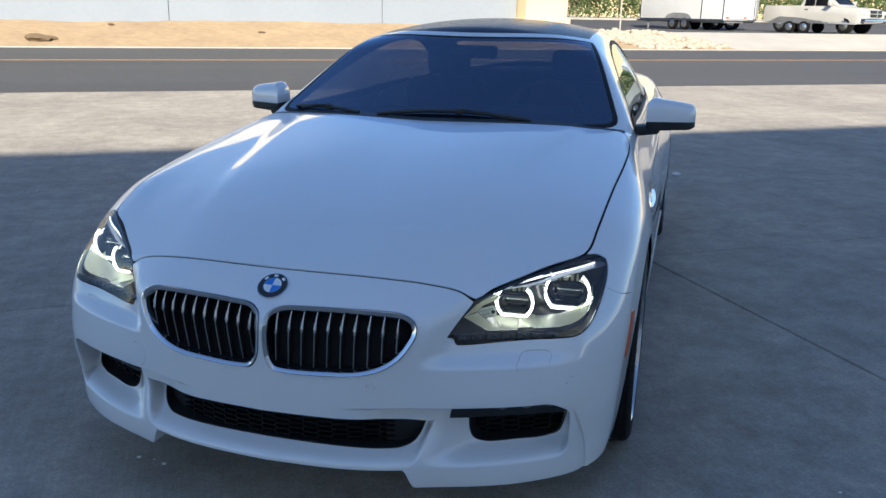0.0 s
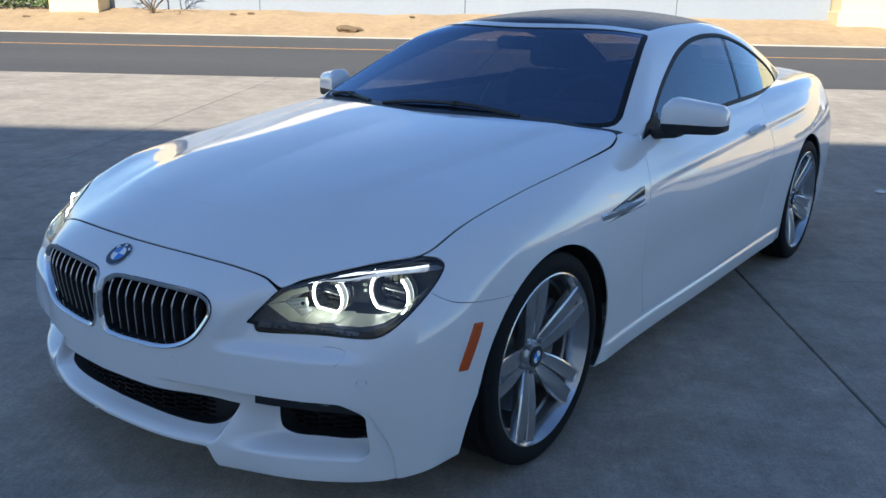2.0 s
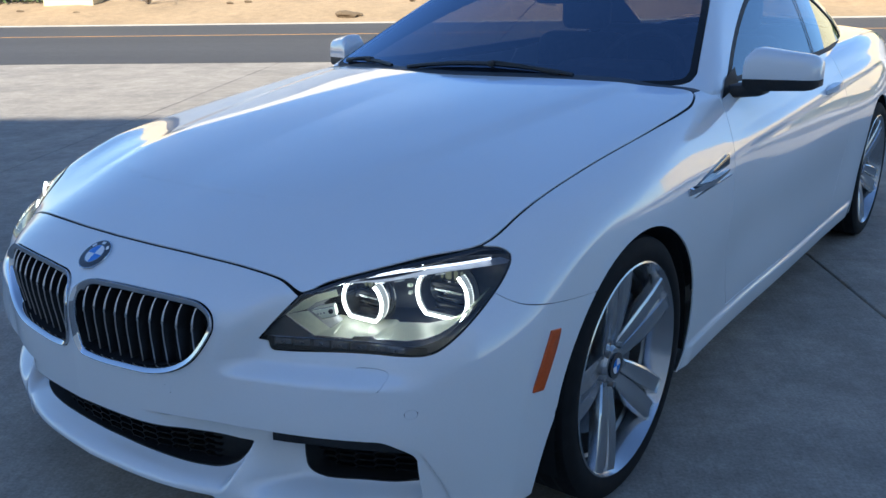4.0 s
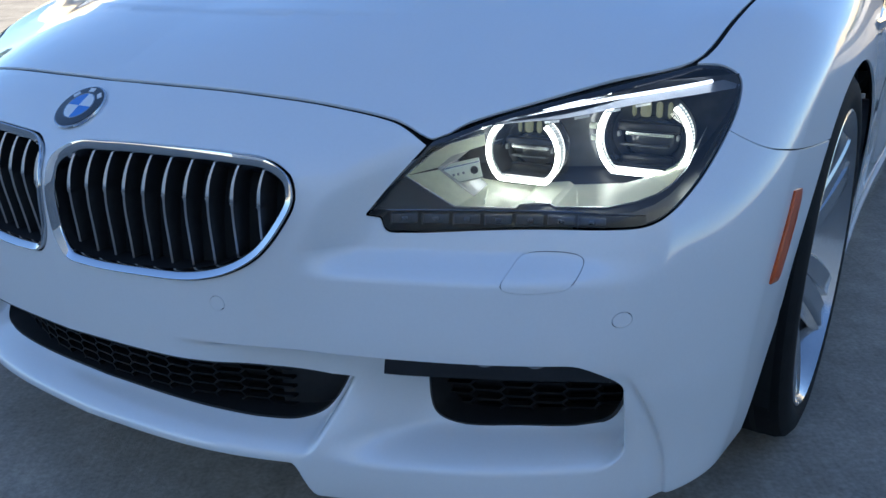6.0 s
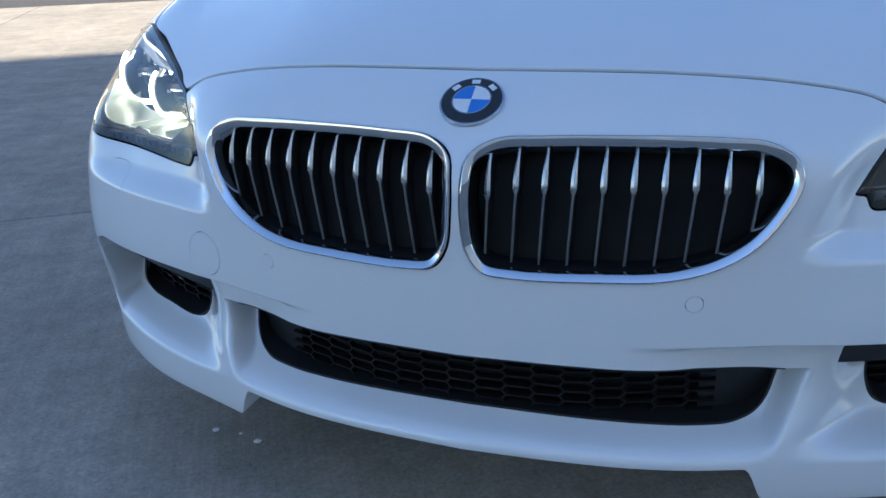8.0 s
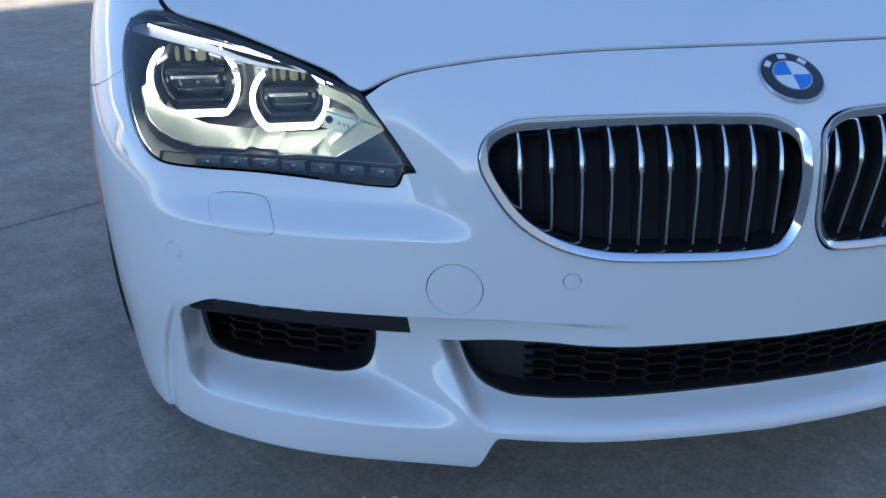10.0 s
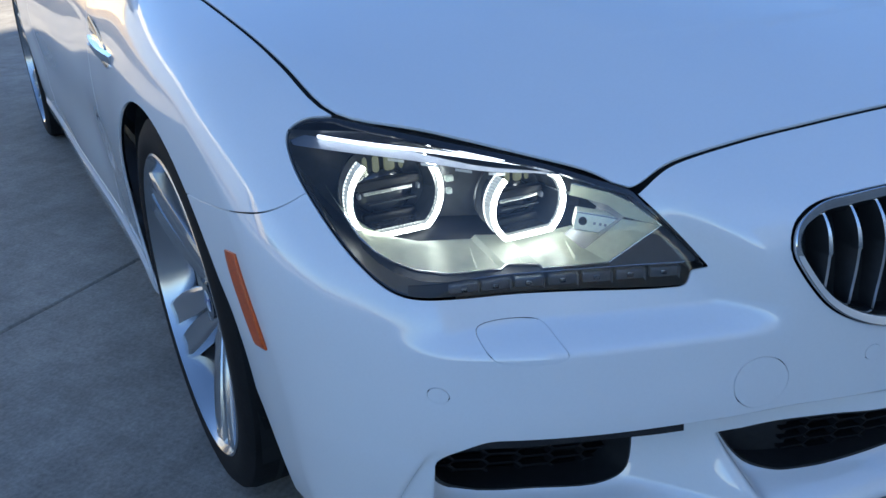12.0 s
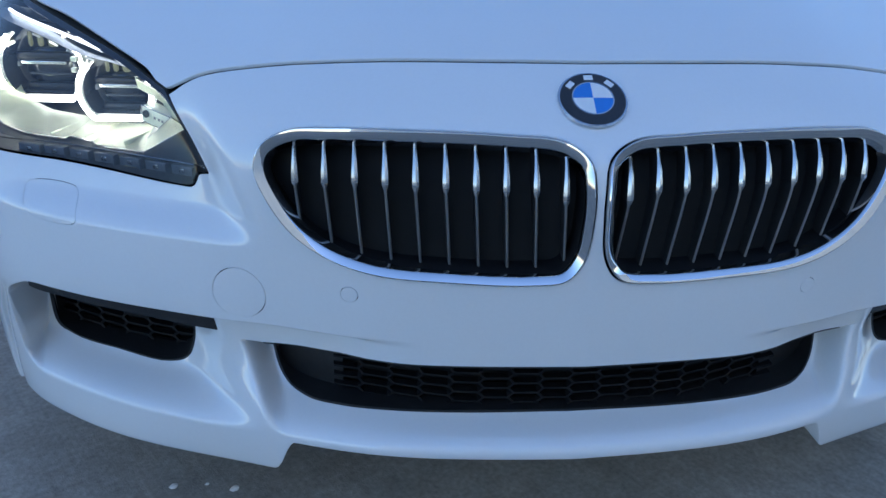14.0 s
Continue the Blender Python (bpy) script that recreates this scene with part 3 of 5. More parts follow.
for flip in (False, True):
    w = (lambda p: p.mirrored()) if flip else (lambda p: p)
    grow(w(fender.lipped(DEEP)), "front_fender", PAINT, car)
    grow(w(door.lipped(DEEP)), "door", PAINT, car)
    grow(w(quarter.lipped(DEEP)), "rear_quarter_panel", PAINT, car)
    grow(w(sill.lipped(DEEP)), "side_sill", PAINT, car)
    grow(w(washer.lipped(DEEP)), "washer_cover", PAINT, car)
    for cap in caps:
        grow(w(cap.lipped(.006)), "parking_sensor", PAINT, car)
grow(both(cowl.lipped(.01)), "cowl_panel", BLACK_PLASTIC, car, "black plastic panel under the windscreen")

# black sheets added to put shade behind panel gaps and intakes, then wheel housings
shell = HULL.split(HULL.v[:, 1] - 1.75)[0]
shell = shell.split(zone(shell, LAMP, turn=LAMP_TURN, where=front))[1]
shell = shell.split(zone(shell, ARCH_F, cols=(1, 2), where=side))[1]
shell = shell.split(.425 - shell.v[:, 2])[0]
deep = .040 - .0325 * sstep(.62, .72, shell.v[:, 2]) - .030 * sstep(.42, .60, shell.v[:, 1]) * (1 - sstep(.62, .72, shell.v[:, 2]))
grow(both(Patch(shell.v - shell.n * deep[:, None], shell.n, shell.f)), "black_gap_backing", BLACK_VOID, car, "black sheet added so that the panel gaps read dark")
bm = bmesh.new()
wallv = [[bm.verts.new((x, float(nose(np.array(abs(x)))) + .135 + .08 * float(sstep(.45, .7, np.array(abs(x)))), z)) for z in (.22, .425)] for x in np.linspace(-.78, .78, 60)]
for i in range(59):
    bm.faces.new((wallv[i][0], wallv[i + 1][0], wallv[i + 1][1], wallv[i][1]))
part("intake_dark_backing", bm, BLACK_VOID, car, "black sheet added for the dark depth of the air intakes", smooth=60)
for yc, zc, r in ((.937, .318, .372), (3.77, .33, .375)):
    for s in (1, -1):
        prof = [(yc + (r + .004) * math.cos(a), zc + (r + .004) * math.sin(a)) for a in np.linspace(radians(-12), radians(200), 40)]
        bm = bmesh.new()
        a = [bm.verts.new((s * (.895 if yc < 2 else .905), q[0], q[1])) for q in prof]
        b = [bm.verts.new((s * .55, q[0], q[1])) for q in prof]
        for i in range(len(prof) - 1):
            bm.faces.new((a[i], a[i + 1], b[i + 1], b[i]))
        bm.faces.new(b)
        part("wheel_housing", bm, BLACK_VOID, car, "black wheel housing")


# ---- kidney grilles ----
def kidney_grille(s):
    g = thing("kidney_grille", "", "")
    g.parent = car
    tagged(g, "black slatted kidney grille in a chrome frame")
    p, n = on_front(KIDNEY)
    t = np.roll(p, -1, 0) - np.roll(p, 1, 0)
    # loop runs clockwise from the front: across = towards the middle of the opening
    prof = [(.0004, -.020), (.0004, .0032), (.0011, .0052), (.0024, .0058), (.0090, .0010), (.0104, -.0010), (.0111, -.004), (.0115, -.016)]
    b = np.cross(n, t)
    inner = p.mean(0)
    if ((inner - p) * b).sum() < 0:
        prof = [(-a, c) for a, c in prof]
    bm = bead(p, n, prof)
    fr = part("chrome_frame", bm if s > 0 else flip_bm(bm), CHROME, g, "polished chrome frame", smooth=24)
    # fins
    for k in range(10):
        x0 = .0375 + k * .0345
        zs = [z for z in np.linspace(.498, .652, 90) if inside(np.array([(x0, z)]), KIDNEY)[0] < -.010]
        if not zs:
            continue
        z0, z1 = zs[0], zs[-1]
        rows = 22
        bm = bmesh.new()
        zz = np.linspace(z0 - .006, z1 + .006, rows)
        yy = on_front(np.stack([np.full(rows, x0), zz], 1))[0][:, 1] + .009
        knee = max(z1 - .048 - .004 * (9 - k) / 9, z0 + .03)
        back = []
        for i in range(rows):
            top = zz[i] > knee
            wdt = .0038 - .0022 * float(sstep(knee + .002, z1 + .006, zz[i])) if top else .0017
            x = x0 - .08 * max(0.0, knee - zz[i])
            fy = yy[i] + (0 if top else .002 + .12 * (knee - zz[i]))
            back.append([bm.verts.new((x - wdt, fy + .001, zz[i])), bm.verts.new((x, fy - .0012, zz[i])), bm.verts.new((x + wdt, fy + .001, zz[i])),
                         bm.verts.new((x + .0012, fy + .034, zz[i])), bm.verts.new((x - .0012, fy + .034, zz[i]))])
        for i in range(rows - 1):
            for j in range(5):
                f = bm.faces.new((back[i][j], back[i][(j + 1) % 5], back[i + 1][(j + 1) % 5], back[i + 1][j]))
                f.material_index = 1 if j >= 2 else (0 if zz[i] > knee else 2)
        bm.faces.new(back[0][::-1])
        bm.faces.new(back[-1])
        ob = part("slat", bm if s > 0 else flip_bm(bm), SATIN, g, smooth=40)
        ob.data.materials.append(BLACK_PLASTIC)
        ob.data.materials.append(SLAT_GREY)
    # dark sleeve and back
    inward = math.copysign(1.0, prof[4][0])
    bm = bead(p + np.array((0, .004, 0)), np.broadcast_to((0.0, -1, 0), p.shape).copy(), [(inward * .0108, -.003), (inward * .0135, -.05), (inward * .006, -.05), (inward * .006, -.003)])
    part("sleeve", bm if s > 0 else flip_bm(bm), MESH_BLACK, g, "black inner sleeve", smooth=50)


for s in (1, -1):
    kidney_grille(s)


# ---- honeycomb grilles ----
def honeycomb(loop, depth, cw, ch, bar=.0032, thick=.012):
    """Bars of stretched six-sided cells that fill a loop, bent to the skin's front, set back by depth."""
    lo, hi = loop.min(0), loop.max(0)
    bm = bmesh.new()
    made = set()

    def strut(a, b):
        key = tuple(sorted((tuple(np.round(a, 4)), tuple(np.round(b, 4)))))
        if key in made or inside(np.array([(a + b) / 2]), loop)[0] > .004:
            return
        made.add(key)
        q = on_front(np.array([a, b]))[0]
        q[:, 1] = nose(np.abs(q[:, 0])) + depth + .022 * sstep(.10, .32, np.abs(q[:, 0])) * (depth < .1)
        d = b - a
        nrm = np.array((-d[1], d[0])) / np.linalg.norm(d) * bar / 2
        vs = []
        for e, f in ((a, q[0]), (b, q[1])):
            for sg in (1, -1):
                for dy in (0, thick):
                    vs.append(bm.verts.new((e[0] + sg * nrm[0], f[1] + dy, e[1] + sg * nrm[1])))
        for f in ((0, 1, 5, 4), (2, 6, 7, 3), (0, 4, 6, 2), (1, 3, 7, 5)):
            bm.faces.new([vs[i] for i in f])

    w, h = cw / 1.7, ch / 2
    for c in range(int((hi[0] - lo[0]) / cw) + 3):
        for r in range(int((hi[1] - lo[1]) / ch) + 3):
            o = np.array((lo[0] + (c - .5) * cw, lo[1] + (r - .5 + .5 * (c % 2)) * ch))
            pts = [o + np.array((u * w, v * h)) for u, v in ((-1, 0), (-.7, 1), (.7, 1), (1, 0), (.7, -1), (-.7, -1))]
            for i in range(6):
                strut(pts[i], pts[(i + 1) % 6])
    return bm


mid = smooth_loop([(-.305, .258), (.305, .258), (.310, .32), (.316, .392), (-.316, .392), (-.310, .32)], 2, corners=range(6))
grille = thing("lower_grille", "", "")
grille.parent = car
tagged(grille, "black honeycomb grille of the lower air intake")
part("honeycomb", honeycomb(mid, .060, .040, .0150, .0028), MESH_BLACK, grille)
# smooth guides at both ends of the intake
for s in (1, -1):
    bm = bmesh.new()
    grid = []
    for i in range(9):
        u = i / 8
        x = .300 + .125 * u
        row = []
        for z in np.linspace(.255, .392, 7):
            row.append(bm.verts.new((s * x, float(nose(np.array(x))) + .090 + .020 * u, z)))
        grid.append(row)
    for i in range(8):
        for j in range(6):
            bm.faces.new((grid[i][j], grid[i + 1][j], grid[i + 1][j + 1], grid[i][j + 1]))
    part("air_guide", bm, BLACK_PLASTIC, grille, "smooth black plastic air guide", smooth=60)

# rims of the openings: the bumper's thickness turns inwards
for loop, name in ((INTAKE, "intake_edge"),):
    p, n = on_front(np.stack([np.abs(loop[:, 0]), loop[:, 1]], 1))
    p[:, 0] *= np.sign(loop[:, 0] + 1e-9)
    n[:, 0] *= np.sign(loop[:, 0] + 1e-9)
    bm = bead(p, np.broadcast_to((0.0, -1, 0), p.shape).copy(), [(.001, -.001), (.001, -.06), (-.003, -.06), (-.003, -.001)])
    part(name, bm, BLACK_PLASTIC, grille, smooth=50)


def fog_unit(s):
    g = thing("fog_light_intake", "", "")
    g.parent = car
    tagged(g, "black honeycomb side intake with a fog light bar")
    bm = honeycomb(FOG, .125, .040, .0150)
    part("honeycomb", bm if s > 0 else flip_bm(bm), MESH_BLACK, g)
    p, n = on_front(FOG)
    bm = bead(p, np.broadcast_to((0.0, -1, 0), p.shape).copy(), [(.002, .001), (.002, -.05), (-.003, -.05), (-.003, .001)])
    part("intake_edge", bm if s > 0 else flip_bm(bm), BLACK_PLASTIC, g, smooth=50)
    # bar across the top
    rows = []
    bm = bmesh.new()
    for x in np.linspace(.452, .768, 34):
        base = float(nose(np.array(x)))
        dy = .048 + .006 * float(sstep(.47, .60, np.array(x)))
        zt, zb = .412, .351 - .003 * float(sstep(.68, .76, np.array(x)))
        ring = [(dy + .006, zt), (dy + .001, zt - .022), (dy + .006, zb + .004), (dy + .012, zb), (dy + .05, zb), (dy + .05, zt)]
        rows.append([bm.verts.new((x, base + a, b)) for a, b in ring])
    for i in range(len(rows) - 1):
        for j in range(6):
            bm.faces.new((rows[i][j], rows[i + 1][j], rows[i + 1][(j + 1) % 6], rows[i][(j + 1) % 6]))
    bm.faces.new(rows[0])
    bm.faces.new(rows[-1][::-1])
    part("fog_light_bar", bm if s > 0 else flip_bm(bm), BLACK_GLOSS, g, "black fog light bar", smooth=40)
    for x in (.597, .657, .714):
        base = float(nose(np.array(x)))
        q = pose(x, base + .054, .391, 80, 0, 30) @ Matrix.Diagonal((1, .75, 1, 1))
        bm = drum(.0205, .010, 24, .016)
        bm.transform(q)
        led = part("fog_led", bm if s > 0 else flip_bm(bm), CHROME, g, "small round LED fog light", smooth=40)
        bm = join(drum(.0125, .012, 20), block((-.014, -.0012, .004), (.014, .0012, .0075)))
        bm.transform(q)
        part("led_cup", bm if s > 0 else flip_bm(bm), BLACK_GLOSS, led, smooth=40)


for s in (1, -1):
    fog_unit(s)


# ---- headlights ----
def lens_y(x, z):
    """Depth of the skin's front at (x, z)."""
    return on_front(np.array([(x, z)]))[0][0, 1]


def inset(x, z, d):
    """A place d behind the skin's front at (x, z)."""
    p, n = on_front(np.array([(x, z)]))
    return p[0] - n[0] * d


def halo_path(c, r, yaw, ahead=0.0, flat=-.80, cut=(58, 122), k=46):
    """An open ring with a flat foot about c, facing yaw, moved ahead along its axis."""
    out = []
    for a in np.linspace(radians(cut[1]), radians(360 + cut[0]), k):
        u, v = math.cos(a) * r, max(math.sin(a) * r, flat * r)
        out.append((c[0] + u * math.cos(yaw) + ahead * math.sin(yaw), c[1] + u * math.sin(yaw) - ahead * math.cos(yaw), c[2] + v))
    return np.array(out)


def ribbon(front_edge, rear_edge, thickness=.002):
    bm = bmesh.new()
    f, r = [bm.verts.new(q) for q in front_edge], [bm.verts.new(q) for q in rear_edge]
    for i in range(len(f) - 1):
        bm.faces.new((f[i], f[i + 1], r[i + 1], r[i]))
    if thickness:
        bmesh.ops.solidify(bm, geom=bm.faces, thickness=thickness)
    return bm


def headlight(s):
    g = thing("headlight", "", "")
    g.parent = car
    tagged(g, "lit headlight with two glowing rings and a white brow bar")
    m = (lambda p: p) if s > 0 else (lambda p: p.mirrored())

    def put(name, bm, material, label="", smooth=40):
        return part(name, bm if s > 0 else flip_bm(bm), material, g, label, smooth)

    uv = np.stack([lamp.v @ np.array(LAMP_TURN), lamp.v[:, 2]], 1)
    # the cover: clear in the middle, blacked out along its top and sides, a clear strip below
    strip, upper = lamp.split(np.maximum(uv[:, 1] - .5875, uv[:, 0] - .790))
    uv = np.stack([upper.v @ np.array(LAMP_TURN), upper.v[:, 2]], 1)
    edge = -inside(uv, LAMP)
    top = sstep(.49, .56, uv[:, 0]) * sstep(.64, .66, uv[:, 1])
    band = edge - (.0030 + .0030 * top * (1 - sstep(.86, .94, uv[:, 0])))
    clearp, black = upper.split(-band)
    grow(m(clearp.lipped(.004)), "cover", LENS, g, "clear plastic cover").visible_shadow = False
    grow(m(black.lipped(.003)), "cover_edge", BLACK_GLOSS, g, "black edge of the cover")
    grow(m(Patch(strip.v + strip.n * .003, strip.n, strip.f).lipped(.008)), "strip_cover", LENS_GREY, g, "grey clear strip under the lamp").visible_shadow = False
    # bowl
    bowl = lamp.lipped(.165, along=(-.30, .95, 0))
    wall = Patch(bowl.v, -bowl.n, bowl.f[len(lamp.f):][:, ::-1])
    grow(m(wall), "bowl_side", LAMP_BLACK, g, "black lamp bowl")
    back = Patch(lamp.v + np.array((-.30, .95, 0)) * .16, lamp.n, lamp.f)
    grow(m(back), "bowl_back", LAMP_BLACK, g, "black lamp bowl")
    # rings with their inner modules
    for c, r, yaw in (((.727, .384, .6525), .0600, .07), ((.600, .286, .6435), .0485, .07)):
        put("halo_ring", tube(halo_path(c, r, yaw, flat=-.76, cut=(50, 130)), .0033), HALO, "glowing white ring")
        put("halo_ring", tube(halo_path(c, r, yaw, -.022, flat=-.76, cut=(50, 130)), .0017), HALO_SOFT, "dimmer rear ring")
        # ribbed light guide between the two rings
        bm = bmesh.new()
        a = halo_path(c, r, yaw, -.003, flat=-.76, cut=(50, 130), k=120)
        b = halo_path(c, r, yaw, -.021, flat=-.76, cut=(50, 130), k=120)
        mid = np.array((c[0], c[1], c[2]))
        rows = [[bm.verts.new(q + (q - mid) * (.035 if i % 2 else 0)) for q in (a[i], b[i])] for i in range(120)]
        for i in range(119):
            bm.faces.new((rows[i][0], rows[i + 1][0], rows[i + 1][1], rows[i][1]))
        put("halo_sleeve", bm, LAMP_RIB, "ribbed clear light guide of the ring", smooth=20)
        # inner sleeve, well and projector behind the ring
        k = 44
        bm = bmesh.new()
        f0, f1 = halo_path(c, r * .90, yaw, -.004, flat=-.72, cut=(40, 140), k=k), halo_path(c, r * .84, yaw, -.045, flat=-.72, cut=(40, 140), k=k)
        rows = [[bm.verts.new(q) for q in pair] for pair in zip(f0, f1)]
        for i in range(k - 1):
            bm.faces.new((rows[i][0], rows[i + 1][0], rows[i + 1][1], rows[i][1]))
        put("inner_sleeve", bm, LAMP_SMOKE, "smoky sleeve inside the ring")
        q = pose(c[0], c[1], c[2], 0, 0, math.degrees(yaw)) @ Matrix.Translation((0, .026, 0))
        bm = drum(r * .97, .004, 40)
        bm.transform(q @ Matrix.Translation((0, .024, 0)) @ pose(0, 0, 0, 90, 0, 0))
        put("module_well", bm, LAMP_SMOKE, "dark module well", smooth=40)
        bm = bmesh.new()
        bmesh.ops.create_uvsphere(bm, u_segments=28, v_segments=14, radius=r * .66)
        bm.transform(q @ Matrix.Translation((0, .020, -r * .12)) @ Matrix.Diagonal((1, .30, .8, 1)))
        put("projector", bm, LAMP_GLASS, "dark glossy projector lens", smooth=80)
        put("ledge_bar", block((-r * .50, -.006, r * .02), (r * .58, .012, r * .02 + .0048), .0012, q), SATIN, "silver ledge")
        put("ledge_bar", block((-r * .62, .000, -r * .26), (r * .46, .012, -r * .26 + .003), .001, q), LAMP_SMOKE, "dark ledge")
        put("module_block", block((-r * .60, .000, -r * .70), (r * .58, .014, -r * .46), .004, q), LAMP_BLACK, "grey heat block")
        put("lens_shade", block((-r * .70, -.004, r * .10), (r * .72, .010, r * .30), .004, q), LAMP_BLACK, "black shade over the ledge", smooth=40)
        for dx, w in ((-.40, .05), (-.14, .12), (.16, .07), (.40, .05)):
            put("facet_glow_patch", block((r * (dx - w), .010, r * .38), (r * (dx + w), .016, r * .74), .004, q), FACET_GLOW, "reflector facet with a faint yellow-green glow painted on", smooth=40)
        for sx in (-1, 1):
            put("module_screw", block((sx * r * .66 - .002, -.004, -.003), (sx * r * .66 + .002, .004, .004), .0012, q), LAMP_GREY, "small bright bracket")
    # grey plate behind the rings
    bezel = ribbon([(.500, .318, .692), (.600, .373, .704), (.680, .420, .716), (.815, .500, .728)], [(.500, .318, .612), (.600, .373, .604), (.680, .420, .604), (.815, .500, .616)], .002)
    # small clips between the rings
    q = pose(.668, .352, .672, 0, 0, 10)
    put("reflector_clip", block((-.004, .0, -.003), (.006, .008, .004), .0015, q), LAMP_SILVER, "silver clip between the rings")
    put("reflector_clip", block((-.001, -.002, -.018), (.006, .006, -.011), .0015, q), LAMP_SILVER, "silver clip between the rings")
    # brow: lit bar and the bright trim under it
    brow_z = curve1((.57, .579, .640, .697, .754, .789, .81), (.6915, .6932, .7038, .7128, .7205, .7248, .727))
    trim_z = curve1((.50, .5816, .6445, .700, .758, .818), (.668, .6892, .6945, .7045, .7128, .7170))
    at = lambda curve, x: float(curve(np.array(x)))
    put("brow_light", tube(np.array([inset(x, at(brow_z, x), .0060) for x in np.linspace(.578, .790, 26)]), .0023), BROW, "lit white brow bar")
    xs = np.linspace(.520, .818, 40)
    up = [inset(x, at(trim_z, x) + .0015 + .0085 * float(sstep(.56, .80, np.array(x))), .0085) for x in xs]
    dn = [inset(x, at(trim_z, x) - .0015 - .001 * float(sstep(.56, .70, np.array(x))), .0065) for x in xs]
    put("brow_trim", ribbon(up, dn, .003), TRIM, "silver trim under the brow bar")
    for i in range(14, 30, 4):
        put("trim_notch", ribbon([q + np.array((0, -.002, -.0005)) for q in dn[i:i + 3]], [q + np.array((0, -.002, -.0038)) for q in dn[i:i + 3]], .002), TRIM, "small silver tab under the trim")
    put("inner_bezel", bezel, BEZEL, "grey plate around the rings", smooth=30)
    put("brow_shade", ribbon(dn, [q + np.array((-.01, .05, .006)) for q in dn], .002), LAMP_BLACK, "black shade behind the brow trim")
    # bright shelf below the rings, folded plates from the inner tip to the outer end
    low = [(.5525, .5925), (.590, .5925), (.6225, .5925), (.6260, .5962), (.6590, .5985), (.6655, .5948), (.7256, .5978), (.7560, .6040), (.7773, .6115), (.7900, .6205), (.7985, .6330), (.8025, .6540)]
    lift = [.014, .007, .004, .004, .004, .004, .006, .008, .010, .012, .012, .010]
    edge = [inset(x, z, .009) for x, z in low]
    rear = [q + np.array((-.012, .088, h)) for q, h in zip(edge, lift)]
    put("reflector_shelf", ribbon(edge, rear), LAMP_SILVER, "silver reflector shelf lit by the rings", smooth=12)
    put("shelf_rim", tube(np.array([q + np.array((0, -.001, 0)) for q in edge]), .0013, sides=6), SATIN, "thin silver rim")
    # dividers that stand on the shelf
    for x in (.585, .642, .690, .735):
        p0 = inset(x, .597, .016)
        put("shelf_fin", block((-.0010, 0, 0), (.0010, .060, .006), .0004, Matrix.Translation(p0) @ pose(0, 0, 0, 0, 0, 24)), LAMP_SILVER, "silver fin on the shelf")
    # dark apron from the shelf down to the strip
    foot = []
    for x, z in low:
        zb = .5880 if x < .73 else z - .012
        foot.append(inset(min(x, .80), zb, .006))
    tip, corner = inset(.4939, .6273, .010), edge[0]
    apron_top = [inset(.468, .606, .009), tip] + edge
    put("apron", ribbon([q + np.array((0, .001, -.001)) for q in apron_top], [inset(.468, .5880, .006), inset(.500, .5880, .006)] + foot, 0), LAMP_BLACK, "black apron of the lamp", smooth=15)
    # inner corner: a bright folded arrow head with the turn signal box in its mouth
    lower_arm = ribbon([tip, (tip + corner) / 2, corner], [inset(.528, .6350, .026), inset(.548, .6215, .032), inset(.5690, .6080, .036)])
    put("corner_plate", lower_arm, LAMP_SILVER, "bright ribbed corner plate", smooth=15)
    outer_line = [tip, inset(.518, .6570, .010), inset(.5347, .6690, .010), inset(.5667, .6795, .010)]
    inner_line = [inset(.526, .6375, .026), inset(.5389, .6550, .026), inset(.5530, .6625, .026), inset(.5720, .6705, .024)]
    put("corner_plate", ribbon(outer_line, inner_line), LAMP_SILVER, "bright upper arm of the corner plate", smooth=15)
    put("corner_rim", tube(np.array(outer_line[::-1] + [(tip + corner) / 2, corner]), .0011, sides=6), SATIN, "thin silver rim")
    throat = ribbon(inner_line[::-1] + [inset(.528, .6350, .026), inset(.5690, .6080, .036)], [q + np.array((.004, .045, 0)) for q in inner_line[::-1]] + [q + np.array((.004, .045, 0)) for q in (inset(.528, .6350, .026), inset(.5690, .6080, .036))], 0)
    put("corner_throat", throat, LAMP_GREY, "grey throat behind the corner plate", smooth=15)
    q = Matrix.Translation(inset(.556, .6345, .040)) @ pose(0, 0, 0, 0, 0, 32) @ pose(0, 0, 0, 0, -12, 0)
    box = block((-.027, -.008, -.0115), (.022, .014, .0105), .002, q)
    put("signal_box", box, LAMP_SILVER, "silver turn signal box")
    put("signal_frame", tube(np.array([q @ Vector(c) for c in ((-.027, -.0085, -.0115), (.022, -.0085, -.0115), (.022, -.0085, .0105), (-.027, -.0085, .0105), (-.027, -.0085, -.0115))]), .0009, sides=6), SATIN, "thin bright frame of the signal box")
    bm = drum(.0050, .004, 20)
    bm.transform(q @ Matrix.Translation((.013, -.0085, .001)) @ pose(0, 0, 0, 90, 0, 0))
    put("signal_socket", bm, LAMP_BLACK, "dark round socket")
    for dx in (-.016, -.010, -.003):
        put("signal_mark", block((dx, -.0088, -.0015), (dx + .003, -.0078, .0015), 0, q), LAMP_GREY, "small grey mark")
    put("strip_trim", tube(np.array([inset(x, .5872, -.0008) for x in np.linspace(.478, .700, 24)]), .0009, sides=6), SATIN, "thin silver line above the strip")
    # signal blocks in the strip
    for k in range(7):
        x = .480 + k * .036
        y0 = lens_y(x, .576)
        y1 = lens_y(x + .03, .576)
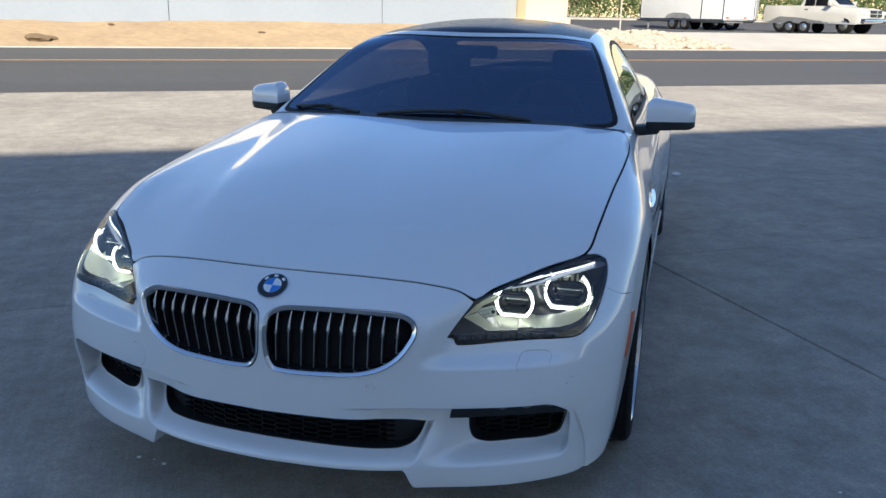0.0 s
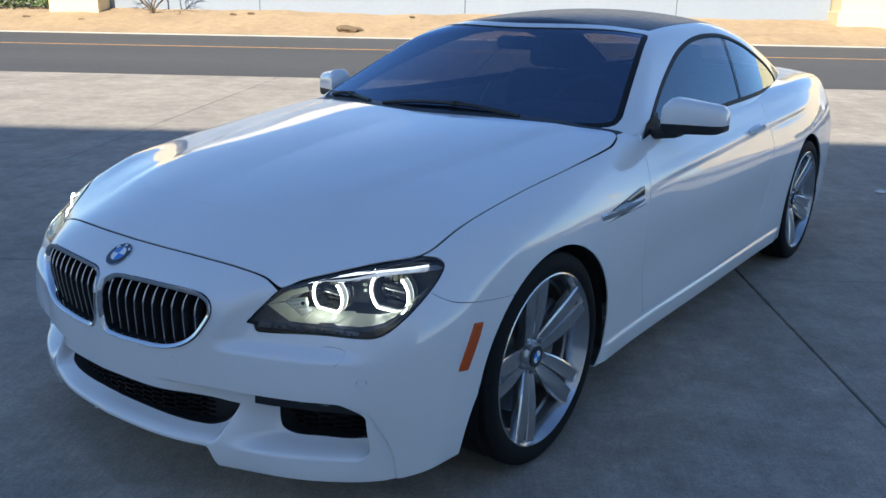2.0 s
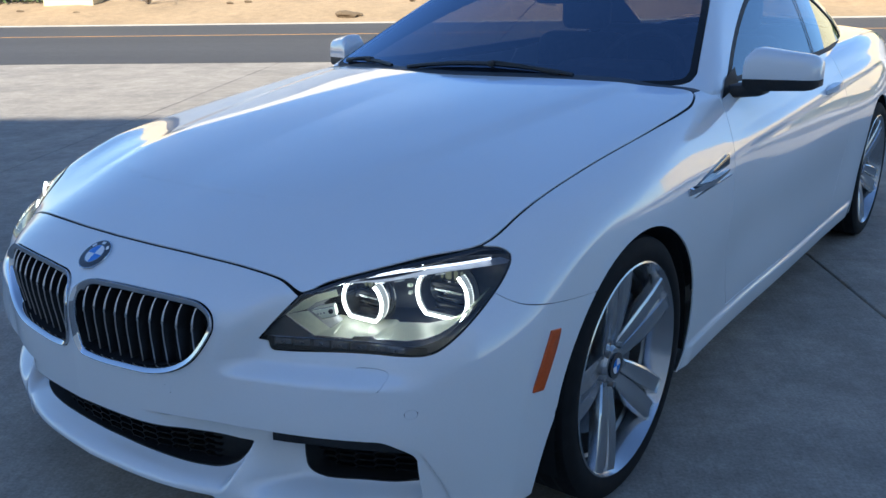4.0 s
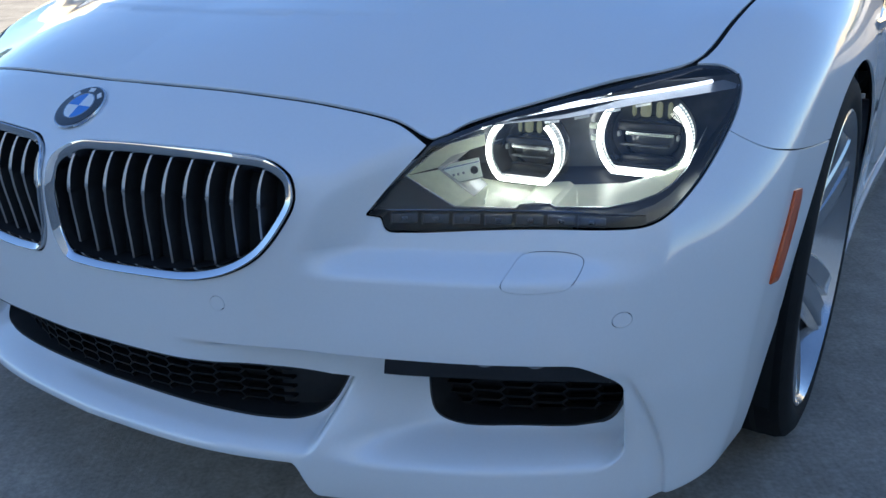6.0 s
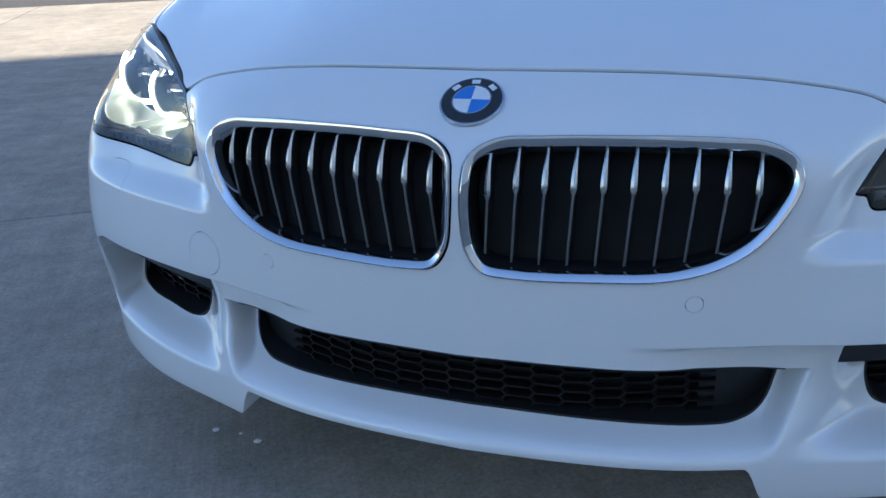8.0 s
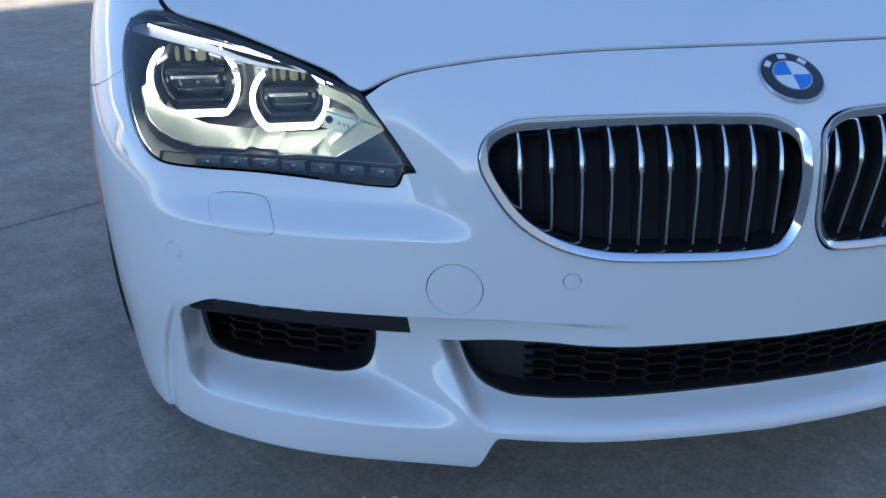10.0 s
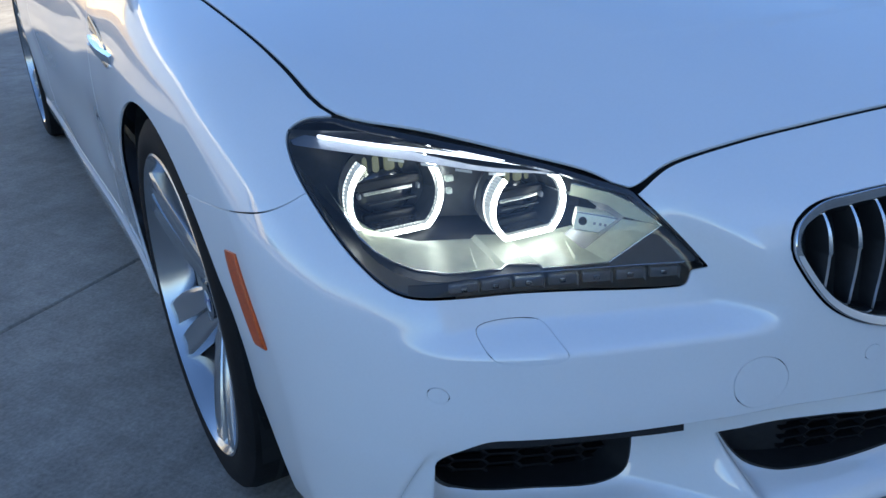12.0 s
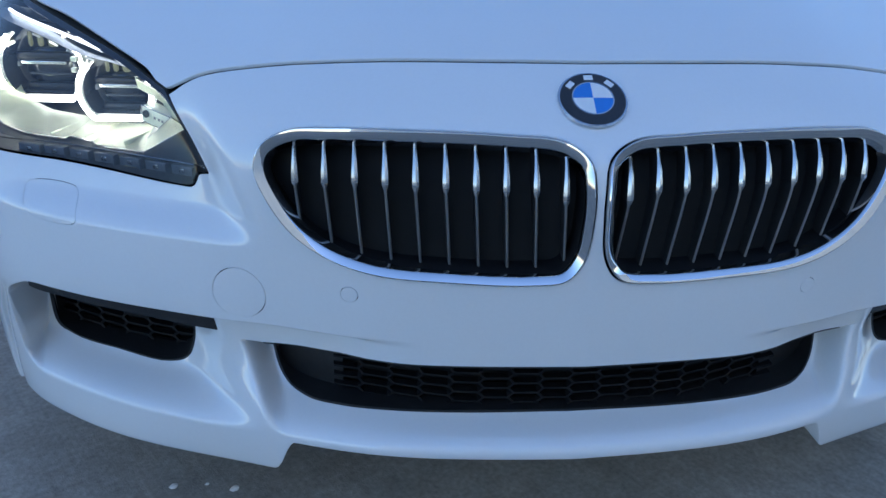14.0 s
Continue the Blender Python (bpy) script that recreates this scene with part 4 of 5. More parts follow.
        q = pose(x + .015, (y0 + y1) / 2 + .010, .5755, 0, 0, math.degrees(math.atan2(y1 - y0, .03)))
        put("strip_led", block((-.0165, -.003, -.0065), (.0165, .006, .0065), .002, q), LAMP_GREY, "grey LED cell")
        put("strip_led", block((-.004, -.0045, -.003), (.004, 0, .003), .001, q), SATIN, "grey LED cell")
        put("strip_divider", block((-.0177, -.0075, -.0070), (-.0165, .004, .0070), .0004, q), LAMP_GREY, "thin grey divider")


for s in (1, -1):
    headlight(s)

# ---- roundel on the nose ----
def roundel(parent, name, m, r, label):
    g = thing(name, "", "")
    g.parent = parent
    g.matrix_basis = m
    tagged(g, label)
    bm = drum(r, .004, 64, r * .985)
    bmesh.ops.bevel(bm, geom=[e for e in bm.edges if e.calc_length() < r * .2], offset=.0008, segments=2, affect="EDGES")
    part("chrome_rim", bm, CHROME, g, "chrome rim", smooth=40)

    def ring(r0, r1, z, a0=0.0, a1=2 * math.pi, k=48):
        bm = bmesh.new()
        a = [[bm.verts.new((q * math.cos(t), q * math.sin(t), z + .0012 * (1 - (q / r) ** 2))) for q in ((r0 + r1) / 2 if r0 == 0 else r0, r1)] for t in np.linspace(a0, a1, k)]
        c = bm.verts.new((0, 0, z + .0012)) if r0 == 0 else None
        for i in range(k - 1):
            bm.faces.new((a[i][0], a[i][1], a[i + 1][1], a[i + 1][0]))
            if c:
                bm.faces.new((c, a[i][0], a[i + 1][0]))
        bmesh.ops.remove_doubles(bm, verts=bm.verts, dist=1e-6)
        return bm
    part("black_ring", ring(r * .60, r * .93, .0024), BLACK_GLOSS, g, "black ring", smooth=60)
    part("silver_ring", ring(r * .565, r * .60, .0027), CHROME, g, smooth=60)
    for k in range(4):
        part("quadrant", ring(0, r * .565, .0026, k * math.pi / 2, (k + 1) * math.pi / 2, 14), (BLUE if k % 2 else SNOW), g, "blue quadrant" if k % 2 else "white quadrant", smooth=60)
    # three short white marks on the upper half of the ring
    for a in (140, 92, 45):
        bar = block((-r * .13, -r * .085, 0), (r * .13, r * .085, .0006), .0002, pose(0, 0, 0, 0, 0, a - 90) @ Matrix.Translation((0, r * .765, .0028)))
        part("ring_mark", bar, SNOW, g, "short white mark")
    return g


hit = shoot(skin, np.array([(0.0, .40, .50)]), np.array([(0.0, -.862, .507)]), 1.2)
en = Vector(slopes(skin, hit)[0])
tilt = math.degrees(math.atan2(en.z, -en.y))
roundel(car, "emblem", Matrix.Translation(Vector(hit[0]) + en * .0015) @ pose(0, 0, 0, 90 - tilt, 0, 0), .042, "round blue and white emblem with a black ring")

# ---- side markers, vents, handles ----
for s in (1, -1):
    loop = smooth_loop([(.530, .568), (.564, .563), (.560, .548), (.510, .440), (.474, .447), (.478, .462)], 3, corners=(0, 1, 3, 4))
    o = np.stack([np.full(len(loop), .5), loop[:, 0], loop[:, 1]], 1)
    p = shoot(skin, o, np.broadcast_to((1.0, 0, 0), o.shape), .8)
    n = slopes(skin, p)
    bm = bmesh.new()
    lo = [bm.verts.new(a - b * .004) for a, b in zip(p, n)]
    hi = [bm.verts.new(a + b * .0028) for a, b in zip(p, n)]
    c = p.mean(0)
    inn = [bm.verts.new(a + (c - a) * .10 + b * .0045) for a, b in zip(p, n)]
    for i in range(len(p)):
        j = (i + 1) % len(p)
        bm.faces.new((lo[i], lo[j], hi[j], hi[i]))
        bm.faces.new((hi[i], hi[j], inn[j], inn[i]))
    bm.faces.new(inn)
    part("side_marker", bm if s > 0 else flip_bm(bm), AMBER, car, "amber side marker", smooth=30)

    # vent behind the front wheel: chrome blade in a black slot
    def flank_strip(line, wdt, up, name, material, label):
        q = np.array([(.5, a, b) for a, b in line])
        p = shoot(skin, q, np.broadcast_to((1.0, 0, 0), q.shape), .8)
        n = slopes(skin, p)
        bm = bmesh.new()
        rows = []
        for i in range(len(p)):
            w = wdt[i]
            rows.append([bm.verts.new(p[i] + n[i] * -.003 + np.array((0, 0, w))), bm.verts.new(p[i] + n[i] * up[i] + np.array((0, 0, w * .6))), bm.verts.new(p[i] + n[i] * up[i] + np.array((0, 0, -w * .6))), bm.verts.new(p[i] + n[i] * -.003 + np.array((0, 0, -w)))])
        for i in range(len(rows) - 1):
            for j in range(4):
                bm.faces.new((rows[i][j], rows[i][(j + 1) % 4], rows[i + 1][(j + 1) % 4], rows[i + 1][j]))
        bm.faces.new(rows[0][::-1])
        bm.faces.new(rows[-1])
        return part(name, bm if s > 0 else flip_bm(bm), material, car, label, smooth=35)
    u = np.linspace(0, 1, 18)
    flank_strip([(1.245 + .345 * t, .716 + .022 * t) for t in u], [.005 + .022 * t for t in u], [.0015] * 18, "side_vent", BLACK_GLOSS, "black side vent slot")
    flank_strip([(1.225 + .345 * t, .717 - .005 * math.sin(t * 3.1) + .002 * t) for t in u], [.0045 + .0085 * (1 - (2 * t - .55) ** 2 * .45) for t in u], [.004 + .010 * math.sin(t * 2.9) for t in u], "vent_blade", CHROME, "chrome blade of the side vent")
    flank_strip([(1.262 + .325 * t, .6985 + .003 * t) for t in u], [.0026] * 18, [.005] * 18, "vent_lip", CHROME, "thin chrome lip under the vent blade")
    flank_strip([(2.80 + .225 * t, .812 + .010 * t) for t in np.linspace(0, 1, 10)], [.013 + .010 * math.sin(t * 3.14) for t in np.linspace(0, 1, 10)], [.006 + .030 * math.sin(t * 3.14) ** .5 for t in np.linspace(0, 1, 10)], "door_handle", PAINT, "white door handle")

# ---- cabin ----
CAB = cabin_sheet()
CAB = CAB.split(-skin(CAB.v[:, 0], CAB.v[:, 1], CAB.v[:, 2] + .003))[0]
arc = lambda x, a, b: a + b * x * x
xs = np.linspace(-1, 1, 41)
SCREEN_LOOP = np.array([(x * .690, arc(x * .690, 1.40, .43)) for x in xs] + [(.718, 1.627), (.734, 1.655), (.734, 1.700), (.711, 1.776), (.632, 2.04)] + [(x * .552, arc(x * .552, 2.115, .6)) for x in xs[::-1]] + [(-.632, 2.04), (-.711, 1.776), (-.734, 1.700), (-.734, 1.655), (-.718, 1.627)])
ROOF_LOOP = np.array([(x * .525, arc(x * .525, 2.155, .75)) for x in xs] + [(.515, 2.9), (.49, 3.45)] + [(x * .47, 3.58) for x in xs[::-1]] + [(-.49, 3.45), (-.515, 2.9)])
REAR_LOOP = np.array([(-.50, 3.64), (.50, 3.64), (.60, 4.30), (-.60, 4.30)])
WINDOW = smooth_loop([(1.80, .940), (2.0, 1.035), (2.2, 1.115), (2.45, 1.195), (2.7, 1.240), (2.95, 1.252), (3.15, 1.240), (3.4, 1.187), (3.6, 1.118), (3.73, 1.062), (3.79, 1.01), (3.76, .972), (3.4, .958), (2.9, .946), (2.35, .936)], 5, corners=(0,))
screen, cab = carve(CAB, SCREEN_LOOP, .004, cols=(0, 1))
roofp, cab = carve(cab, ROOF_LOOP, .0, cols=(0, 1), where=lambda v: v[:, 2] > 1.1)
rearp, cab = carve(cab, REAR_LOOP, .0, cols=(0, 1))
frame_and_glass, cab = carve(cab, WINDOW, .002, cols=(1, 2), where=side)
gw = inside(frame_and_glass.v[:, [1, 2]], WINDOW)
glassp, framep = frame_and_glass.split(gw + .016)
bp = glassp.v[:, 1] - (2.889 + (glassp.v[:, 2] - .943) * .756)
door_glass, quarter_glass = glassp.split(bp + .001)[0], glassp.split(bp - .001)[1]
post = glassp.split(np.abs(bp) - .0095)[0]
gs = inside(np.stack([screen.v[:, 0], screen.v[:, 1]], 1), SCREEN_LOOP)
pane, frit = screen.split(gs + .022)
grow(both(pane), "windscreen", SCREEN, car, "dark windscreen with sky blue put into its gloss").visible_shadow = False
grow(both(frit.lipped(.006)), "windscreen_edge", MESH_BLACK, car, "black edge of the windscreen")
grow(both(roofp.lipped(.006)), "roof_panel", ROOF_BLACK, car, "black roof panel with a blue sky sheen in its colour")
grow(both(rearp.lipped(.006)), "rear_window", TINT, car, "dark tinted rear window").visible_shadow = False
for flip in (False, True):
    w = (lambda p: p.mirrored()) if flip else (lambda p: p)
    grow(w(cab.lipped(.010)), "roof_pillar", PAINT, car, "white windscreen pillar and roof rail")
    grow(w(framep.lipped(.006)), "window_frame", MESH_BLACK, car, "black window frame")
    grow(w(post), "window_post", MESH_BLACK, car, "black window post")
    grow(w(door_glass.sunk(.004)), "door_window", TINT, car, "dark tinted side window").visible_shadow = False
    grow(w(quarter_glass.sunk(.004)), "rear_side_window", TINT, car, "dark tinted side window").visible_shadow = False

lining = CAB.split(zone(CAB, SCREEN_LOOP, cols=(0, 1)) + .022)[1]
lining = lining.split(zone(lining, WINDOW, cols=(1, 2), where=side) + .016)[1]
lining = lining.split(zone(lining, REAR_LOOP, cols=(0, 1)) + .022)[1]
grow(both(lining.sunk(.013)), "headliner", BLACK_VOID, car, "dark headliner and pillar trim")

# ---- mirrors ----
for s in (1, -1):
    g = thing("wing_mirror", "", "")
    g.parent = car
    tagged(g, "white wing mirror on a black base")
    bm = bmesh.new()
    secs = []
    for u in np.linspace(0, 1, 14):
        x = .842 + .198 * u
        h = .082 * (1 - .26 * u) * (1 - max(0, u - .86) ** 2 * 14) * (1 - max(0, .14 - u) ** 2 * 16) + .002
        d = .085 * (1 - .35 * u) * (1 - max(0, u - .82) ** 2 * 10)
        zc = .974 - .012 * u
        yc = 1.885 + .075 * u
        ring = []
        for a in np.linspace(0, 2 * math.pi, 25)[:-1]:
            c, q = math.cos(a), math.sin(a)
            c = math.copysign(abs(c) ** .62, c)
            q = math.copysign(abs(q) ** .58, q)
            q = max(q, -.64)
            ring.append(bm.verts.new((x, yc + (d * c if c < 0 else d * .55 * c), zc + h * q)))
        secs.append(ring)
    for i in range(len(secs) - 1):
        for j in range(24):
            bm.faces.new((secs[i][j], secs[i][(j + 1) % 24], secs[i + 1][(j + 1) % 24], secs[i + 1][j]))
    bm.faces.new(secs[0][::-1])
    bm.faces.new(secs[-1])
    white = bm.copy()
    bmesh.ops.bisect_plane(white, geom=white.verts[:] + white.edges[:] + white.faces[:], plane_co=(.95, 1.9, .956), plane_no=(-.03, 0, -1), clear_outer=True)
    bmesh.ops.bisect_plane(bm, geom=bm.verts[:] + bm.edges[:] + bm.faces[:], plane_co=(.95, 1.9, .9545), plane_no=(-.03, 0, -1), clear_inner=True)
    part("mirror_shell", white if s > 0 else flip_bm(white), PAINT, g, "white mirror shell", smooth=50)
    part("mirror_foot", bm if s > 0 else flip_bm(bm), BLACK_PLASTIC, g, "black lower half of the mirror", smooth=50)
    if s < 0:
        white.free(), bm.free()
    arm = block((.765, 1.80, .898), (.90, 1.90, .940), .014)
    for v in arm.verts:
        v.co.z += (v.co.x - .83) * .10
        v.co.y += (v.co.x - .78) * .25
    part("mirror_arm", arm if s > 0 else flip_bm(arm), BLACK_PLASTIC, g, "black mirror arm", smooth=40)
    tri = bmesh.new()
    pts = [(1.715, .905), (1.90, .930), (1.93, .985), (1.80, .955)]
    a = [tri.verts.new((.797 - .5 * (z - .94), y, z)) for y, z in pts]
    tri.faces.new(a)
    bmesh.ops.solidify(tri, geom=tri.faces, thickness=.014)
    part("mirror_sail", tri if s > 0 else flip_bm(tri), BLACK_PLASTIC, g, "black corner plate", smooth=30)
    gl = block((.858, 1.945, .935), (1.02, 1.949, 1.005), .001, Matrix.Translation((0, 0, 0)))
    part("mirror_glass", gl if s > 0 else flip_bm(gl), MIRROR, g, "mirror glass")

# ---- wipers ----
def screen_at(x, y, up=.0):
    p = shoot(cabin, np.array([(abs(x), y, .80)]), np.array([(0.0, 0, 1)]), .8)[0]
    return np.array((x, y, p[2] + up))


for x0, y0, x1, y1 in ((-.22, 1.460, .41, 1.505), (-.655, 1.618, -.31, 1.480)):
    g = thing("wiper", "", "")
    g.parent = car
    tagged(g, "black windscreen wiper")
    line = np.array([screen_at(x0 + (x1 - x0) * u, y0 + (y1 - y0) * u, .013 + .004 * math.sin(u * math.pi)) for u in np.linspace(0, 1, 14)])
    n = np.broadcast_to((0.0, -.45, .89), line.shape).copy()
    part("wiper_blade", bead(line, n, [(-.006, -.009), (-.008, -.001), (-.003, .004), (.004, .003), (.006, -.003), (.003, -.011)], closed=False), BLACK_PLASTIC, g, smooth=40)
    mid_p = line[7]
    piv = np.array((x0 + (x1 - x0) * (.92 if x0 > -.5 else .15), 1.50 if x0 > -.5 else 1.56, .975))
    part("wiper_arm", tube(np.array([piv, (piv + mid_p) / 2 + np.array((0, 0, .008)), mid_p + np.array((0, 0, .005))]), .0055), BLACK_PLASTIC, g, smooth=60)
    part("wiper_clip", block(mid_p - .012, mid_p + np.array((.014, .009, .008)), .003), BLACK_PLASTIC, g, smooth=40)

# ---- what shows through the windscreen ----
part("dashboard", join(block((-.70, 1.62, .70), (.70, 2.0, .935), .05, None, 4), block((.14, 1.86, .90), (.52, 2.06, .985), .035, None, 3)), CLOTH, car, "dark dashboard", smooth=60)
part("cabin_floor", block((-.72, 1.7, .25), (.72, 3.9, .30)), CLOTH, car, "dark cabin floor")
for x in (-.37, .37):
    part("front_seat", join(block((x - .25, 2.45, .35), (x + .25, 2.95, .60), .06, None, 3), block((x - .24, 2.85, .50), (x + .24, 3.02, 1.02), .07, pose(0, .12, 0, 0, 0, 0), 3),
                            block((x - .13, 2.99, 1.03), (x + .13, 3.08, 1.19), .04, pose(0, .06, 0), 3)), CLOTH, car, "dark leather front seat", smooth=60)
part("rear_bench", join(block((-.62, 3.3, .40), (.62, 3.75, .62), .06, None, 3), block((-.62, 3.7, .55), (.62, 3.86, 1.03), .06, None, 3)), CLOTH, car, "dark rear bench", smooth=60)
wheel_path = [(.37 + .185 * math.cos(a), 2.13 + .06 * math.sin(a), .90 + .175 * math.sin(a)) for a in np.linspace(0, 2 * math.pi, 33)]
part("steering_wheel", tube(np.array(wheel_path), .016), CLOTH, car, "dark steering wheel", smooth=80)
part("rear_view_mirror", join(block((-.12, 2.16, 1.175), (.12, 2.19, 1.235), .015, None, 3), block((-.05, 2.03, 1.185), (.05, 2.14, 1.235), .015, None, 3)), BLACK_PLASTIC, car, "black rear view mirror", smooth=60)


# ---- wheels ----
def wheel_parts(g):
    """Axle along +x, outer face towards +x, centre at the origin."""
    R, RIM = .336, .272

    def lathe(prof, k=96, closed=True):
        bm = bmesh.new()
        rings = [[bm.verts.new((x, r * math.cos(2 * math.pi * i / k), r * math.sin(2 * math.pi * i / k))) for x, r in prof] for i in range(k)]
        n = len(prof)
        for i in range(k):
            for j in range(n if closed else n - 1):
                bm.faces.new((rings[i][j], rings[(i + 1) % k][j], rings[(i + 1) % k][(j + 1) % n], rings[i][(j + 1) % n]))
        return bm
    tyre = part("tyre", lathe([(.070, RIM - .006), (.080, RIM + .010), (.081, RIM + .030), (.077, R - .018), (.068, R - .005), (.052, R), (-.095, R), (-.118, R - .008), (-.135, RIM + .03), (-.115, RIM - .006)]), RUBBER, g, "low-profile black tyre", smooth=30)
    for x in (-.065, -.02, .025):
        part("tread_groove", lathe([(x - .0045, R + .0006), (x + .0045, R + .0006), (x + .0045, R - .004), (x - .0045, R - .004)], 96), BLACK_VOID, tyre, smooth=30)
    bm = bmesh.new()
    for k in range(64):
        a = 2 * math.pi * k / 64
        b = block((.022, -.0022, -.004), (.058, .0022, .0008), 0, Matrix.Rotation(a, 4, "X") @ Matrix.Translation((0, 0, R - .0015)) @ Matrix.Rotation(.35, 4, "Z"))
        me = bpy.data.meshes.new("tmp")
        b.to_mesh(me)
        b.free()
        bm.from_mesh(me)
        bpy.data.meshes.remove(me)
    tagged(part("tread_pattern", bm, BLACK_VOID, tyre), kind="stuff")
    rim = part("rim", lathe([(.070, RIM - .004), (.077, RIM + .001), (.079, RIM - .003), (.074, RIM - .005), (.062, RIM - .012), (.036, RIM - .022), (.012, RIM - .028), (.010, RIM - .022), (.058, RIM - .004)]), ALLOY, g, "silver alloy rim", smooth=35)
    part("barrel", lathe([(.010, RIM - .028), (.004, RIM - .036), (-.105, RIM - .03), (-.12, RIM), (-.115, RIM + .002), (-.09, RIM - .02), (.0, RIM - .026), (.009, RIM - .022)]), ALLOY_DARK, rim, "dark inner barrel of the rim", smooth=35)
    # five arms, each of two blades that part towards the rim with a slot between them
    bm = bmesh.new()

    def blade(a, hand, c0, c1, w0, w1, x0, x1):
        """One blade of the arm at angle a: offset from the arm's middle and half width at hub and rim, face height at both ends."""
        k = 14
        rows = []
        ca, sa = math.cos(radians(a)), math.sin(radians(a))
        for i in range(k + 1):
            u = i / k
            r = .030 + (.266 - .030) * u
            c = hand * (c0 + (c1 - c0) * u ** .8)
            w = w0 + (w1 - w0) * math.sin(math.pi / 2 * min(1.0, u * 1.7)) - .003 * u ** 3
            x = x0 + (x1 - x0) * (1 - (1 - u) ** 1.5)
            thick = .036 - .012 * u
            row = []
            # from the outer flank over the face and the lit chamfer down into the slot
            for d, dx in ((1.0, -thick), (1.0, -.014), (.93, -.005), (.70, -.001), (.20, -.003), (-.35, -.004), (-.70, -.003), (-1.0, -.024), (-1.0, -thick)):
                t = c + hand * d * w
                row.append(bm.verts.new((x + dx, r * ca - t * sa, r * sa + t * ca)))
            rows.append(row)
        for i in range(k):
            for j in range(9):
                bm.faces.new((rows[i][j], rows[i + 1][j], rows[i + 1][(j + 1) % 9], rows[i][(j + 1) % 9]))
        bm.faces.new(rows[0][::-1])
        bm.faces.new(rows[-1])
    for k in range(5):
        a = 104 + 72 * k
        blade(a, -1, .0135, .0365, .0165, .0330, .022, .0725)
        blade(a, 1, .0130, .0340, .0155, .0300, .020, .0705)
        # web that closes the slot near the hub
        web = block((.004, -.012, .030), (.024, .012, .125), .003, Matrix.Rotation(radians(a - 90), 4, "X"))
        me = bpy.data.meshes.new("tmp")
        web.to_mesh(me)
        web.free()
        bm.from_mesh(me)
        bpy.data.meshes.remove(me)
    bmesh.ops.recalc_face_normals(bm, faces=bm.faces[:])
    part("spokes", bm, ALLOY, rim, "silver double spokes", smooth=36)
    part("hub", lathe([(.036, .001), (.036, .030), (.032, .044), (.005, .060), (.005, .001)], 48), ALLOY, rim, "silver hub", smooth=40)
    for k in range(5):
        a = radians(54 + 72 * k)
        b = drum(.0085, .012, 6)
        b.transform(Matrix.Translation((.030, .056 * math.cos(a), .052 * math.sin(a))) @ Matrix.Rotation(radians(90), 4, "Y"))
        part("wheel_bolt", b, ALLOY_DARK, rim)
    b = join(drum(.034, .004, 48))
    b.transform(Matrix.Translation((.038, 0, 0)) @ Matrix.Rotation(radians(90), 4, "Y"))
    part("hub_cap", b, BLACK_GLOSS, rim, "black hub cap", smooth=40)
    for k in range(4):
        b = bmesh.new()
        c = b.verts.new((0.0407, 0, 0))
        pts = [b.verts.new((0.0407, .020 * math.cos(t), .020 * math.sin(t))) for t in np.linspace(k * math.pi / 2, (k + 1) * math.pi / 2, 9)]
        for i in range(8):
            b.faces.new((c, pts[i], pts[i + 1]))
        part("cap_quadrant", b, BLUE if k % 2 else SNOW, rim)
    part("brake_disc", lathe([(-.006, .07), (-.006, .185), (-.034, .185), (-.034, .07)], 64), IRON, g, "grey brake disc", smooth=30)
    cal = block((-.07, -.055, .118), (.010, .055, .205), .014, Matrix.Rotation(radians(-62), 4, "X"), 3)
    part("brake_caliper", cal, ALLOY_DARK, g, "dark grey brake caliper", smooth=40)
    b = drum(.0035, .035, 10)
    b.transform(Matrix.Translation((.045, .17, .185)) @ Matrix.Rotation(radians(35), 4, "X"))
    part("valve", b, BLACK_PLASTIC, rim)


first = thing("wheel", "", "")
tagged(first, "silver double-spoke alloy wheel with a black tyre")
wheel_parts(first)
first.parent = car
first.matrix_basis = pose(.836, .908, .336)
for x, y, turn in ((-.834, .893, 180), (.846, 3.735, 0), (-.846, 3.735, 180)):
    copy_thing(first, pose(x, y, .336, 40 if turn else 17, 0, turn))


# ---- ground, road, buildings: laid out along the road (s) and away from it (n) ----
ROAD = 33.06
ru, rn = np.array((math.cos(radians(ROAD)), math.sin(radians(ROAD)))), np.array((-math.sin(radians(ROAD)), math.cos(radians(ROAD))))
SLAB = 34.5
su, sn = np.array((math.cos(radians(SLAB)), math.sin(radians(SLAB)))), np.array((-math.sin(radians(SLAB)), math.cos(radians(SLAB))))


def at_road(s, n, z=0.0, turn=0.0):
    p = ru * s + rn * n
    return pose(p[0], p[1], z, 0, 0, ROAD + turn)


def lay(name, bm, material, m, label="", category="", kind="", smooth=None):
    ob = part(name, bm, material, None, "", smooth)
    ob.matrix_world = m
    return tagged(ob, label, category, "", kind)


CONCRETE = shader("concrete_slab", (.315, .283, .240), .74, spec=.22, grain=((1.6, .20), (.28, .17), (.09, .15), (.025, .12), (.009, .22), (.012, .07, (1.0, .03, 1)), (.5, .08, (1.0, .05, 1))), bump=((.0035, .0009), (.011, .0007, (1.0, .03, 1)), (.05, .0012), (.4, .002)), rough_var=.14, turn=32.5)
EARTH = shader("ground_earth", (.30, .25, .19), .9, grain=((3.0, .2), (.1, .2)), bump=((.05, .01),))
ASPHALT = shader("asphalt", (.062, .061, .062), .82, grain=((2.5, .14, (.15, 1, 1)), (.25, .12), (.012, .35)), bump=((.012, .003),))
